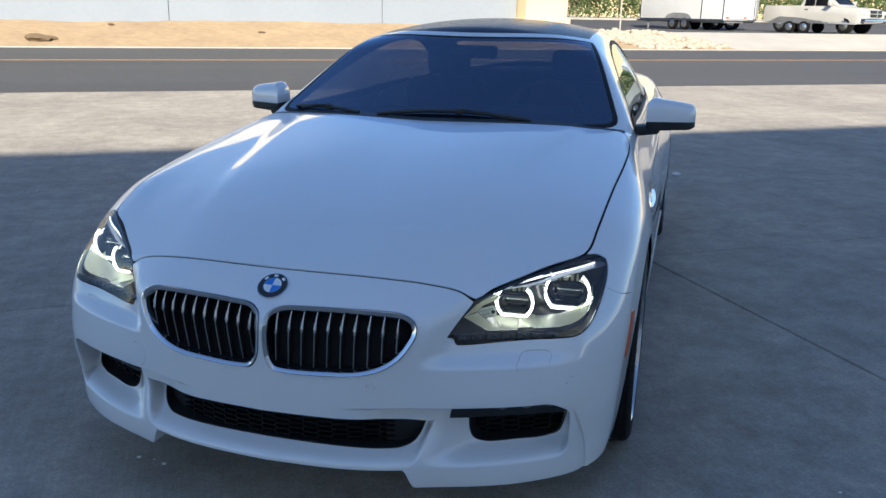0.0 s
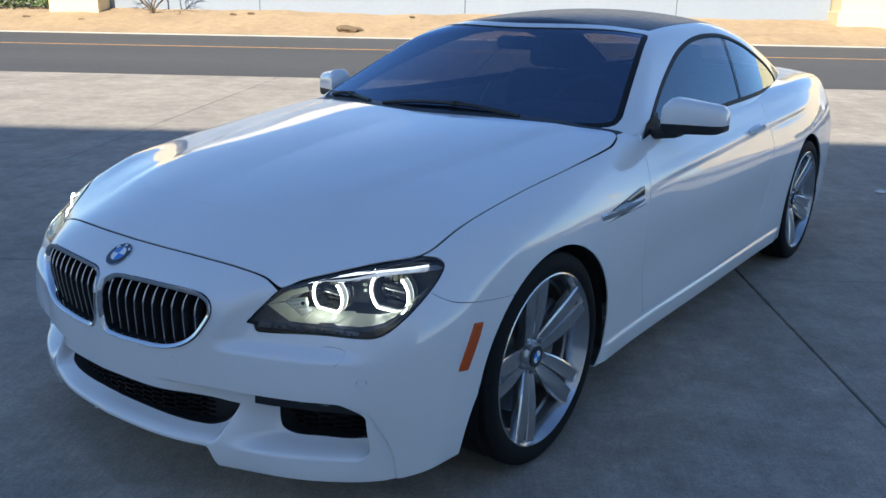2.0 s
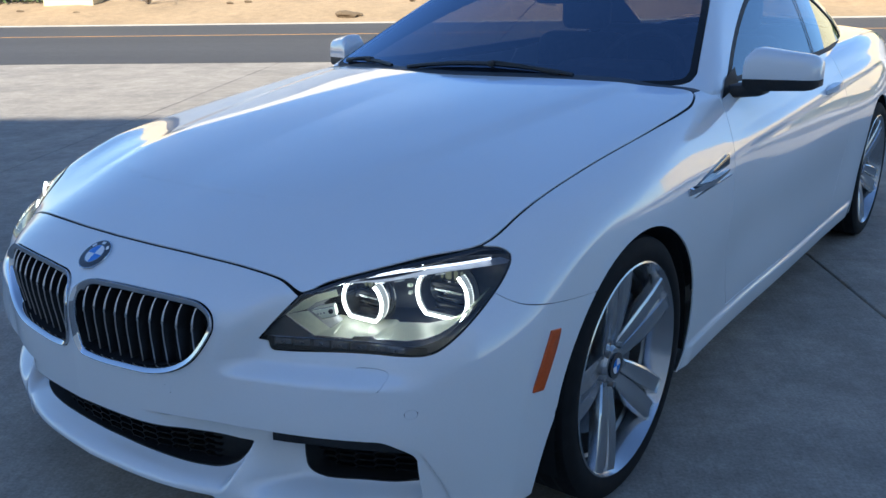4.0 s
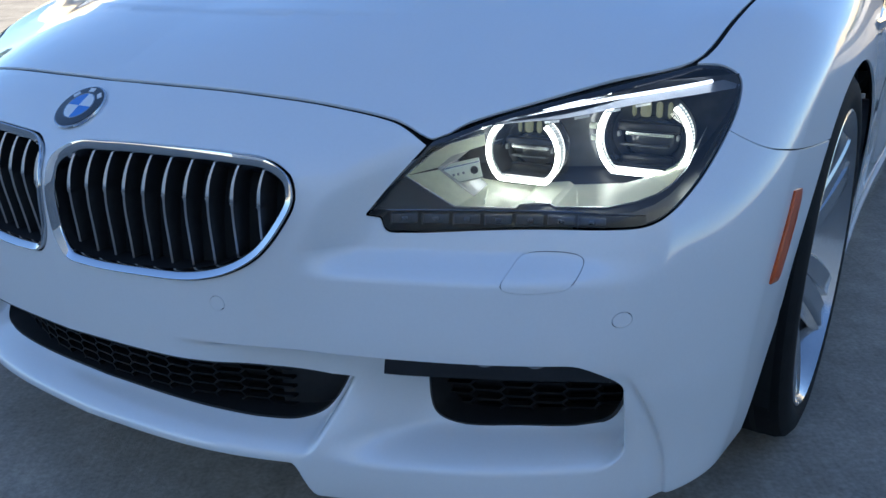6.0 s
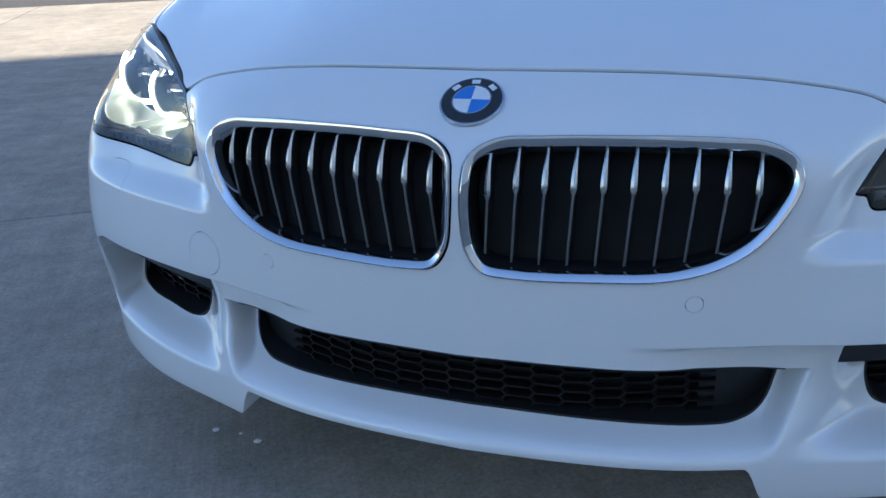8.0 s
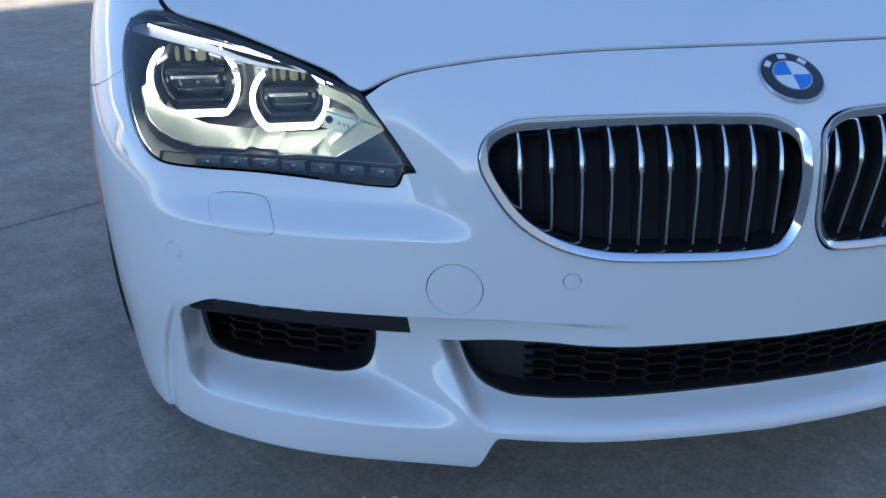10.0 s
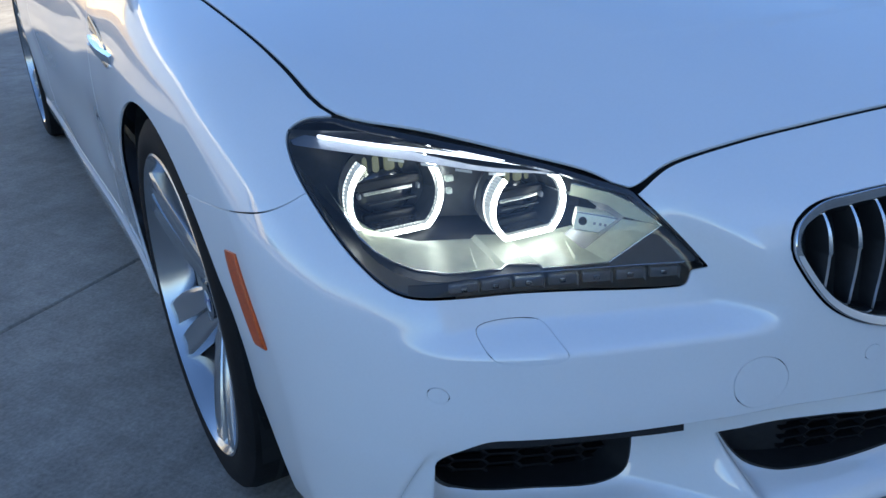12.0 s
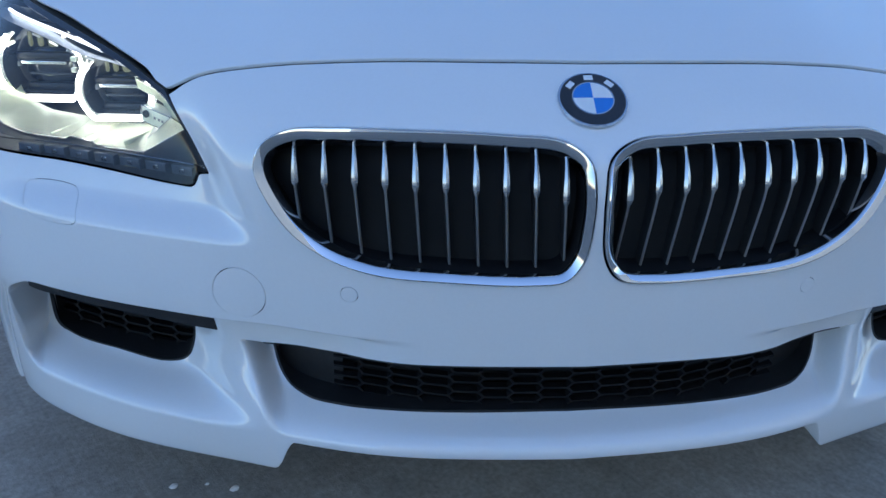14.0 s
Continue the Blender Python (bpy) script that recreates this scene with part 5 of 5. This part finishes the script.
SAND = shader("sand", (.335, .238, .138), .92, grain=((2.2, .14), (.3, .16), (.03, .14)), bump=((.12, .02), (.02, .006)))
KERB = shader("kerb_concrete", (.37, .34, .29), .8, grain=((.8, .12), (.03, .12)), bump=((.01, .002),))
WALL = shader("painted_wall", (.245, .275, .315), .75, grain=((3.0, .04), (.15, .03)), bump=((.02, .001),))
TAN = shader("tan_stucco", (.70, .56, .33), .85, grain=((1.5, .06), (.04, .07)), bump=((.02, .003),))
CREAM = shader("cream_reflection_band", (.74, .69, .58), .85, grain=((1.5, .05), (.04, .06)), bump=((.02, .003),))
PALE = shader("pale_wall", (.80, .79, .76), .8, grain=((2.0, .06), (.05, .05)), bump=((.03, .002),))
LINE = shader("road_line_orange", (.52, .27, .07), .75, grain=((.3, .2), (.02, .2)))
STONE = shader("river_stone", (.40, .345, .27), .8, grain=((.12, .22), (.02, .14)), bump=((.03, .006),))
DRIVE = shader("pale_driveway", (.42, .385, .335), .8, grain=((1.8, .10), (.05, .10)), bump=((.02, .002),))
LEAF = shader("hedge_leaf", (.070, .105, .030), .6, grain=((.8, .45), (.12, .4)))
LEAF_DRY = shader("dry_leaf", (.20, .15, .075), .7, grain=((.6, .35), (.1, .3)))
BARK = shader("bark", (.13, .095, .065), .85, grain=((.1, .3),), bump=((.02, .004),))
TRAILER = shader("white_trailer_skin", (.62, .62, .61), .38, .0, .3, grain=((1.0, .04), (.1, .03)))
TRUCK = shader("pale_gold_truck_paint", (.47, .45, .40), .3, .2, .8, grain=((.5, .03),))
GREY = shader("grey_steel", (.34, .34, .345), .5, .5, grain=((.3, .2),))

# the sheet that reaches the horizon
bm = bmesh.new()
bmesh.ops.create_grid(bm, x_segments=2, y_segments=2, size=1500)
lay("ground", bm, EARTH, pose(0, 0, -.03), "bare earth reaching to the horizon", "ground", "structure")

# concrete yard: large slabs with open joints
yard = thing("pavement", "grey concrete yard slabs with narrow dark joints", "pavement", kind="structure")
lines_s = [-42.6, -37.6, -32.6, -27.6, -22.6, -17.6, -12.6, -7.6, -2.56, 2.47, 7.5, 12.5, 17.5, 22.5, 27.5, 32.5, 37.5, 42.5]
lines_n = [-40.0, -20.0, -9.0, 2.12, 13.9]
for i in range(len(lines_s) - 1):
    for j in range(len(lines_n) - 1):
        a0, a1, b0, b1 = lines_s[i] + .004, lines_s[i + 1] - .004, lines_n[j] + .004, lines_n[j + 1] - .004
        bm = block((a0, b0, -.12), (a1, b1, 0))
        top = [e for e in bm.edges if all(abs(v.co.z) < 1e-6 for v in e.verts)]
        bmesh.ops.bevel(bm, geom=top, offset=.005, segments=1, affect="EDGES")
        # trim along the road's near edge
        bm.transform(pose(0, 0, 0, 0, 0, SLAB))
        co = Vector((*(rn * 13.17), 0))
        bmesh.ops.bisect_plane(bm, geom=bm.verts[:] + bm.edges[:] + bm.faces[:], plane_co=co, plane_no=Vector((*rn, 0)), clear_outer=True)
        if len(bm.faces) > 3:
            holes = [e for e in bm.edges if e.is_boundary]
            if holes:
                bmesh.ops.holes_fill(bm, edges=holes)
            part("slab", bm, CONCRETE, yard)
        else:
            bm.free()

# road with its orange line and the kerb on the far side
lay("road", block((-400, 13.2, -.2), (400, 29.2, .006)), ASPHALT, pose(0, 0, 0, 0, 0, ROAD), "grey asphalt road beside the yard", "road", "structure")
lay("road_line", block((-400, 22.16, .004), (400, 22.32, .0095)), LINE, pose(0, 0, 0, 0, 0, ROAD), "orange centre line on the road", "road line", "structure")
lay("kerb", block((-400, 29.2, -.1), (400, 29.5, .05), .02), KERB, pose(0, 0, 0, 0, 0, ROAD), "pale concrete road edge beside sand", "kerb", "structure")


# sand bank up to the wall
def bank():
    bm = bmesh.new()
    ss, nns = np.concatenate([np.linspace(-300, -45, 12), np.linspace(-44, 17.2, 122)]), np.linspace(29.45, 35.5, 30)
    rows = []
    for s in ss:
        row = []
        for n in nns:
            u = (n - 29.45) / 4.6
            fade = 1 - .12 * float(sstep(15.0, 17.0, np.array(s)))
            z = (.03 + .84 * min(u, 1.05) ** 1.05) * fade - .01
            z += (noise.noise(Vector((s * .16, n * .35, 0))) * .10 + noise.noise(Vector((s * .7, n * .9, 3))) * .06 + noise.noise(Vector((s * 2.3, n * 2.3, 7))) * .025) * min(1, u * 4) * fade
            p = ru * s + rn * n
            row.append(bm.verts.new((p[0], p[1], z)))
        rows.append(row)
    for i in range(len(rows) - 1):
        for j in range(len(nns) - 1):
            bm.faces.new((rows[i][j], rows[i + 1][j], rows[i + 1][j + 1], rows[i][j + 1]))
    return bm


tagged(part("sand_bank", bank(), SAND, None, "", 60), "bright bare sand bank between road and wall", "ground", "", "structure")

# wall of the building across the road, in tilt-up panels with dark joints
wall = thing("wall_north", "pale blue painted concrete wall in tall panels", "wall", kind="structure")
for i in range(-2, 3):
    s0, s1 = max(-.38 + (i - 1) * 8.63 + .01, -15.5), min(-.38 + i * 8.63 - .01, 14.35)
    if s1 - s0 > .3:
        ob = part("wall_panel", block((s0, 34.0, .1), (s1, 34.5, 7.5), .012), WALL, wall)
        ob.matrix_world = pose(0, 0, 0, 0, 0, ROAD)
# bright band added out of sight to lift the wall's reflection in the bonnet
lay("reflection_band", block((-17.45, 33.9, 7.52), (16.36, 34.5, 9.1), .03), CREAM, pose(0, 0, 0, 0, 0, ROAD), "added cream band above the blue panels that brightens the bonnet's reflection", "wall", "structure")
lay("building_north", block((-15.5, 34.52, 0), (14.3, 60, 9.0)), WALL, pose(0, 0, 0, 0, 0, ROAD), "pale blue building body behind its wall panels", "building", "structure")
for s0, s1 in ((14.4, 16.36), (-17.45, -15.6)):
    ob = lay("pillar", join(block((s0, 33.0, .2), (s1, 35.2, 7.48), .02), block((s0 - .12, 32.88, .2), (s1 + .12, 35.3, 1.2), .02)), TAN, pose(0, 0, 0, 0, 0, ROAD), "tan stucco pillar at the wall's end", "pillar", "structure")

# tan building farther along the road, and the plain shed behind the yard that shades it
lay("building_tan", block((40, 80, 0), (120, 100, 13.5), .03), TAN, pose(0, 0, 0, 0, 0, ROAD), "tan stucco building behind the hedge", "building", "structure")
shed = block((-26, -34, 0), (19, -18, 19.29))
lay("building_south", shed, PALE, pose(0, 0, 0, 0, 0, 34.7), "plain pale shed that shades the yard", "building", "structure")

# driveway, soil and lot beyond the road, rising from the kerb
def slope(name, corners, material, label, category, depth=.25):
    """A slab whose top goes through (s, n, z) corners."""
    bm = bmesh.new()
    up, dn = [], []
    for q, n, z in corners:
        p = ru * q + rn * n
        up.append(bm.verts.new((p[0], p[1], z)))
        dn.append(bm.verts.new((p[0], p[1], z - depth)))
    bm.faces.new(up)
    bm.faces.new(dn[::-1])
    for i in range(len(up)):
        j = (i + 1) % len(up)
        bm.faces.new((up[i], dn[i], dn[j], up[j]))
    return tagged(part(name, bm, material, None), label, category, "", "structure")


slope("driveway", [(22.9, 29.5, .04), (70, 29.5, .04), (70, 33.3, .65), (20.9, 33.3, .65)], DRIVE, "pale concrete driveway across the road", "driveway")
slope("stone_bed_soil", [(16.6, 29.5, .03), (22.88, 29.5, .03), (20.88, 33.3, .64), (16.6, 33.3, .64)], SAND, "sandy soil under the stones", "ground")
slope("parking_lot", [(16.5, 33.32, .65), (95, 33.32, .65), (95, 43, .65), (16.5, 43, .65)], ASPHALT, "asphalt lot behind the driveway", "lot")
slope("parking_lot", [(14.4, 43.01, .65), (95, 43.01, .65), (95, 56, 1.0), (14.4, 56, 1.0)], ASPHALT, "asphalt lot rising to the hedge", "lot")
slope("lot_kerb", [(14.4, 56.02, 1.14), (95, 56.02, 1.14), (95, 70, 1.2), (14.4, 70, 1.2)], KERB, "pale kerb and bed before the hedge", "kerb", .5)

# stones beside the driveway
rocks = thing("stone_bed", "bed of rounded pale stones beside the driveway", "stones")
stones = []
rng = random.Random(5)
for k in range(7):
    bm = bmesh.new()
    bmesh.ops.create_icosphere(bm, subdivisions=2, radius=1)
    for v in bm.verts:
        v.co *= 1 + .35 * noise.noise(v.co * 1.3 + Vector((k * 7, 0, 0)))
    me = bpy.data.meshes.new("stone")
    bm.to_mesh(me)
    bm.free()
    me.materials.append(STONE)
    stones.append(me)
for k in range(290):
    u, v = rng.random(), rng.random()
    n = 29.65 + 3.6 * v
    s = 18.4 - 1.5 * v + (4.4 - .6 * v) * u
    ob = new("stone", stones[k % 7])
    p = ru * s + rn * n
    r = .10 + .13 * rng.random() ** 1.5
    ob.parent = rocks
    ob.matrix_basis = pose(p[0], p[1], .03 + .1605 * (n - 29.5) + r * .2, rng.uniform(-20, 20), rng.uniform(-20, 20), rng.uniform(0, 360)) @ Matrix.Diagonal((r * 1.25, r, r * .72, 1))


# hedges: stems and many small leaves
def hedge(name, length, depth, height, leaves, material, label, seed, m, parent_label="hedge"):
    g = thing(name, label, parent_label)
    rg = random.Random(seed)
    bm = bmesh.new()
    for k in range(max(3, int(length * 1.2))):
        x = (rg.random() - .5) * length * .9
        b = drum(.03, height * .8, 6, .012)
        b.transform(pose(x, (rg.random() - .5) * depth * .4, height * .4, rg.uniform(-14, 14), rg.uniform(-14, 14), 0))
        me = bpy.data.meshes.new("tmp")
        b.to_mesh(me)
        b.free()
        bm.from_mesh(me)
        bpy.data.meshes.remove(me)
    part("stems", bm, BARK, g)
    v, f = [], []
    for k in range(leaves):
        x = (rg.random() - .5) * length
        top = height * (.78 + .22 * noise.noise(Vector((x * .8, seed, 0))) + .1 * noise.noise(Vector((x * 2.6, seed, 4))))
        z = top * rg.random() ** .7
        w = depth / 2 * (1.0 - .5 * (z / height) ** 3) * (.8 + .35 * noise.noise(Vector((x * 1.4, z * 1.6, seed))))
        y = -w * (1 - .25 * rg.random() ** 2) if rg.random() < .8 else (rg.random() * 2 - 1) * w
        a = Vector((rg.gauss(0, 1), rg.gauss(0, 1), rg.gauss(0, 1))).normalized()
        b = a.cross(Vector((rg.gauss(0, 1), rg.gauss(0, 1), rg.gauss(0, 1)))).normalized()
        r = .07 + .08 * rg.random()
        c = Vector((x, y, z + .05))
        i = len(v)
        v += [c - a * r, c + b * r * .5, c + a * r, c - b * r * .5]
        f.append((i, i + 1, i + 2, i + 3))
    me = bpy.data.meshes.new("leaves")
    me.from_pydata([tuple(q) for q in v], [], f)
    me.materials.append(material)
    ob = new("leaves", me)
    ob.parent = g
    tagged(ob, kind="stuff")
    g.matrix_basis = m
    return g


hedge("hedge", 22, 2.6, 3.8, 24000, LEAF, "green leafy hedge behind the lot", 2, at_road(26.0, 58.2, 1.12))
hedge("hedge", 34, 2.6, 3.8, 30000, LEAF, "green leafy hedge behind the lot", 3, at_road(54.0, 58.4, 1.12))
hedge("shrub", 3.6, 2.2, 2.6, 2200, LEAF_DRY, "dry brown shrub in front of the hedge", 4, at_road(36.0, 57.3, 1.12), "shrub")
hedge("shrub", 3.4, 2.0, 2.2, 2600, LEAF, "dark green shrub beside the tan pillar", 6, at_road(-19.4, 34.2, .80), "shrub")


# a bare shrub before the wall's far end
def bare_shrub():
    g = thing("bare_shrub", "leafless spreading shrub in front of the wall", "shrub")
    rg = random.Random(9)
    bm = bmesh.new()

    def limb(p, d, length, r, depth):
        q = p + d * length
        path = [p, p + d * length * .5 + Vector((rg.uniform(-.1, .1), rg.uniform(-.1, .1), .03)), q]
        b = tube(np.array([tuple(c) for c in path]), r, sides=5)
        me = bpy.data.meshes.new("tmp")
        b.to_mesh(me)
        b.free()
        bm.from_mesh(me)
        bpy.data.meshes.remove(me)
        if depth:
            for _ in range(3):
                limb(q, (d + Vector((rg.uniform(-.8, .8), rg.uniform(-.8, .8), rg.uniform(-.5, .4)))).normalized(), length * .72, r * .6, depth - 1)
    for k in range(5):
        a = k * 1.3
        limb(Vector((0, 0, 0)), Vector((math.cos(a), math.sin(a) * .6, 1.0)).normalized(), .9, .035, 3)
    part("branches", bm, BARK, g)
    g.matrix_basis = at_road(-13.3, 33.1, .72)


bare_shrub()
# marker post and small clods on the sand
lay("marker_post", join(drum(.035, 1.5, 12)), KERB, at_road(19.0, 33.0, 1.3), "thin pale marker post beside the stones", "post")
lay("marker_post", join(drum(.05, 1.6, 12)), shader("yellow_post_paint", (.62, .42, .04), .5, grain=((.2, .15),)), at_road(-20.6, 32.6, 1.35), "thin yellow post beside the shrub", "post")
clod_mesh = stones[3].copy()
clod_mesh.materials.clear()
clod_mesh.materials.append(shader("dry_clod", (.15, .105, .06), .9, grain=((.05, .3), (.01, .2)), bump=((.02, .006),)))
for s, n, r in ((-4.75, 30.6, .30), (-4.35, 30.75, .16), (-9.9, 33.1, .11), (-9.2, 33.3, .12), (-2.5, 33.2, .09), (3.0, 32.0, .10), (-15.6, 31.6, .12), (-18.1, 32.0, .12)):
    ob = new("clod", clod_mesh)
    ob.matrix_basis = at_road(s, n, .02 + .84 * ((n - 29.45) / 4.6) ** 1.05 + r * .2) @ Matrix.Diagonal((r * 1.5, r, r * .5, 1))
    tagged(ob, "dry clod of earth on the sand", "clod")


# ---- vehicles beyond the road ----
def road_wheel(parent, x, y, r, w):
    bm = drum(r, w, 28)
    bmesh.ops.bevel(bm, geom=[e for e in bm.edges if e.calc_length() < r * .4], offset=r * .08, segments=2, affect="EDGES")
    bm.transform(pose(x, y, r, 90, 0, 0))
    part("tyre", bm, RUBBER, parent, smooth=40)
    side_y = y - w / 2 - .004 if y < 0 else y + w / 2 + .004
    bm = join(drum(r * .62, .02, 24, r * .5))
    bm.transform(pose(x, side_y, r, 90 if y < 0 else -90, 0, 0))
    part("wheel_rim", bm, ALLOY, parent, smooth=40)
    for k in range(6):
        b = block((-.025, -.006, r * .1), (.025, .006, r * .55), .004, pose(x, side_y, r) @ Matrix.Rotation(k * math.pi / 3, 4, "Y"))
        part("wheel_spoke", b, ALLOY_DARK, parent)


def box_trailer(length, m, label):
    """Along x, tongue at -x, rear door at +x, near side at -y."""
    g = thing("box_trailer", label, "trailer")
    part("body", block((-length / 2, -1.05, .52), (length / 2, 1.05, 2.75), .04, None, 3), TRAILER, g, smooth=40)
    for x in (-length / 2 + .02, length / 2 - .02, .25 * length):
        part("trim_strip", block((x - .03, -1.075, .52), (x + .03, -1.045, 2.72), .006), SATIN, g)
    part("skirt", block((-length / 2, -1.07, .50), (length / 2, -1.04, .60), .006), SATIN, g)
    part("chassis", block((-length / 2 + .1, -.8, .40), (length / 2 - .1, .8, .53), .01), GREY, g)
    for x in (-.43, .43):
        for y in (-1.0, 1.0):
            road_wheel(g, x - .1, y * .96, .33, .2)
    for y in (-1.08, 1.03):
        bm = bmesh.new()
        prof = [(.95 * c, .30 * sgn + .62) for c, sgn in ((-1, 0), (-.8, .6), (-.4, .95), (.4, .95), (.8, .6), (1, 0))]
        a = [bm.verts.new((c - .1, y, z)) for c, z in prof]
        b = [bm.verts.new((c - .1, y + .05, z)) for c, z in prof]
        for i in range(5):
            bm.faces.new((a[i], a[i + 1], b[i + 1], b[i]))
        bm.faces.new(a)
        part("wheel_arch", bm, GREY, g)
    part("tongue", block((-length / 2 - 1.2, -.06, .42), (-length / 2, .06, .52), .01), GREY, g)
    part("jack_leg", block((-length / 2 + .5, -.95, .02), (-length / 2 + .58, -.87, .6), .01), GREY, g)
    part("rear_door", block((length / 2 - .01, -.98, .60), (length / 2 + .03, .98, 2.65), .012), TRAILER, g, "white rear ramp door")
    for y in (-.75, .75):
        part("rear_lamp", block((length / 2 + .028, y - .12, .64), (length / 2 + .045, y + .12, .72), .006), AMBER, g, "small rear lamp")
        part("door_latch", block((length / 2 + .028, y - .03, 2.2), (length / 2 + .06, y + .03, 2.45), .006), SATIN, g, "steel latch")
    g.matrix_basis = m
    return g


def pickup(m):
    """Nose at +x, near side at -y."""
    g = thing("pickup_truck", "pale gold crew-cab pickup truck parked in the lot", "truck")

    def loft(sections, mat_, name, label=""):
        b = bmesh.new()
        rows = []
        for x, hw, z0, z1, rnd in sections:
            ring = []
            for y, z in ((-hw, z0), (-hw, z0 + (z1 - z0) * .55), (-hw + rnd * .35, z1 - rnd * .5), (-hw + rnd, z1), (hw - rnd, z1), (hw - rnd * .35, z1 - rnd * .5), (hw, z0 + (z1 - z0) * .55), (hw, z0)):
                ring.append(b.verts.new((x, y, z)))
            rows.append(ring)
        for i in range(len(rows) - 1):
            for j in range(8):
                b.faces.new((rows[i][j], rows[i][(j + 1) % 8], rows[i + 1][(j + 1) % 8], rows[i + 1][j]))
        b.faces.new(rows[0][::-1])
        b.faces.new(rows[-1])
        return part(name, b, mat_, g, label, 45)
    loft([(-2.9, .98, .55, 1.28, .08), (-2.8, 1.0, .50, 1.36, .06), (-.75, 1.0, .46, 1.36, .06), (-.7, 1.0, .46, 1.34, .08), (.95, 1.0, .46, 1.34, .10), (1.25, 1.0, .46, 1.34, .16), (2.3, .99, .46, 1.26, .2), (2.72, .94, .50, 1.18, .2), (2.86, .86, .52, 1.05, .16)], TRUCK, "lower_body", "pale gold body")
    loft([(-.78, .90, 1.30, 1.40, .1), (-.62, .86, 1.30, 1.86, .16), (-.3, .84, 1.30, 1.93, .2), (.45, .82, 1.30, 1.92, .2), (.75, .82, 1.30, 1.80, .2), (1.35, .88, 1.28, 1.36, .1)], TRUCK, "cab", "pale gold cab")
    for x0, x1, x2, x3 in ((-.55, .02, .02, -.48), (.09, .98, .60, .09)):
        for y in (-1, 1):
            b = bmesh.new()
            b.faces.new([b.verts.new((x, y * (yy + .012), z)) for x, z, yy in ((x0, 1.36, .90), (x1, 1.36, .90), (x2, 1.80, .855), (x3, 1.80, .855))])
            bmesh.ops.solidify(b, geom=b.faces, thickness=.012)
            part("side_window", b, BLACK_GLOSS, g, "dark side window")
    b = bmesh.new()
    b.faces.new([b.verts.new(c) for c in ((1.29, -.72, 1.40), (1.29, .72, 1.40), (.82, .66, 1.82), (.82, -.66, 1.82))])
    bmesh.ops.solidify(b, geom=b.faces, thickness=.03)
    part("windscreen", b, BLACK_GLOSS, g, "dark windscreen")
    part("bed_floor", block((-2.75, -.86, 1.02), (-.85, .86, 1.365), .01), GREY, g, "grey load bed")
    part("front_bumper", block((2.62, -.96, .50), (2.98, .96, .76), .06, None, 3), CHROME, g, "chrome bumper", smooth=40)
    part("radiator_grille", block((2.80, -.50, .82), (2.93, .50, 1.14), .04, None, 3), BLACK_PLASTIC, g, "dark grille in a chrome frame", smooth=40)
    part("grille_bar", block((2.90, -.54, .955), (2.95, .54, 1.005), .012), CHROME, g)
    part("grille_bar", block((2.90, -.03, .80), (2.95, .03, 1.16), .012), CHROME, g)
    for y in (-1, 1):
        part("headlight", block((2.58, y * .78 - .17, .92), (2.88, y * .78 + .17, 1.10), .04, None, 3), LAMP_SILVER, g, smooth=40)
        part("mirror", block((.92, y * 1.12 - .12, 1.36), (1.08, y * 1.12 + .12, 1.60), .04, None, 3), TRUCK, g, smooth=40)
        for x in (-.35, .62):
            part("door_handle", block((x - .1, y * 1.0 - .02, 1.16), (x + .1, y * 1.0 + .02, 1.20), .01), CHROME, g)
        for x in (-1.85, 1.78):
            road_wheel(g, x, y * .86, .40, .27)
            arch = drum(.47, .16, 32)
            arch.transform(pose(x, y * .80, .44, 90, 0, 0))
            part("wheel_arch", arch, BLACK_VOID, g)
    g.matrix_basis = m
    return g


def flatbed(m):
    g = thing("flatbed_trailer", "low grey flatbed trailer with a raised ramp", "trailer")
    part("deck", block((-1.6, -.9, .48), (1.6, .9, .56), .01), GREY, g)
    b = bmesh.new()
    pts = [(-1.6, .46), (-.9, .80), (.2, .74), (1.6, .52)]
    for y in (-.92,):
        b.faces.new([b.verts.new((x, y, z)) for x, z in pts])
    bmesh.ops.solidify(b, geom=b.faces, thickness=.05)
    part("side_plate", b, GREY, g, "grey steel side plate")
    for x in (-.35, .4):
        for y in (-.85, .85):
            road_wheel(g, x, y, .30, .18)
    part("tongue", block((1.6, -.05, .46), (2.6, .05, .54), .01), GREY, g)
    g.matrix_basis = m


def place(x, y, turn, z=.655):
    return pose(x, y, z, 0, 0, turn)


box_trailer(5.9, place(1.02, 49.4, -40), "white enclosed cargo trailer showing its rear door")
box_trailer(3.2, place(2.95, 51.4, -8), "white cargo trailer parked behind another one")
flatbed(place(6.55, 46.2, -30))
pickup(place(7.65, 48.0, -39))

# crumbs on the yard
CRUMB = shader("pale_crumb", (.72, .70, .66), .8, grain=((.004, .1),))
crumb_mesh = stones[2].copy()
crumb_mesh.materials.clear()
crumb_mesh.materials.append(CRUMB)
for x, y, r in ((.98, 5.97, .035), (-.583, .242, .006), (-.484, .230, .0065), (-.53, .245, .003), (1.9, 1.3, .006), (2.0, 1.05, .005), (1.55, .7, .005), (-1.3, -.1, .006)):
    ob = new("crumb", crumb_mesh)
    ob.matrix_basis = pose(x, y, r * .3, 0, 0, 40) @ Matrix.Diagonal((r * 1.2, r, r * .5, 1))
    tagged(ob, "small pale crumb lying on the concrete", "crumb", "crumbs on the yard")
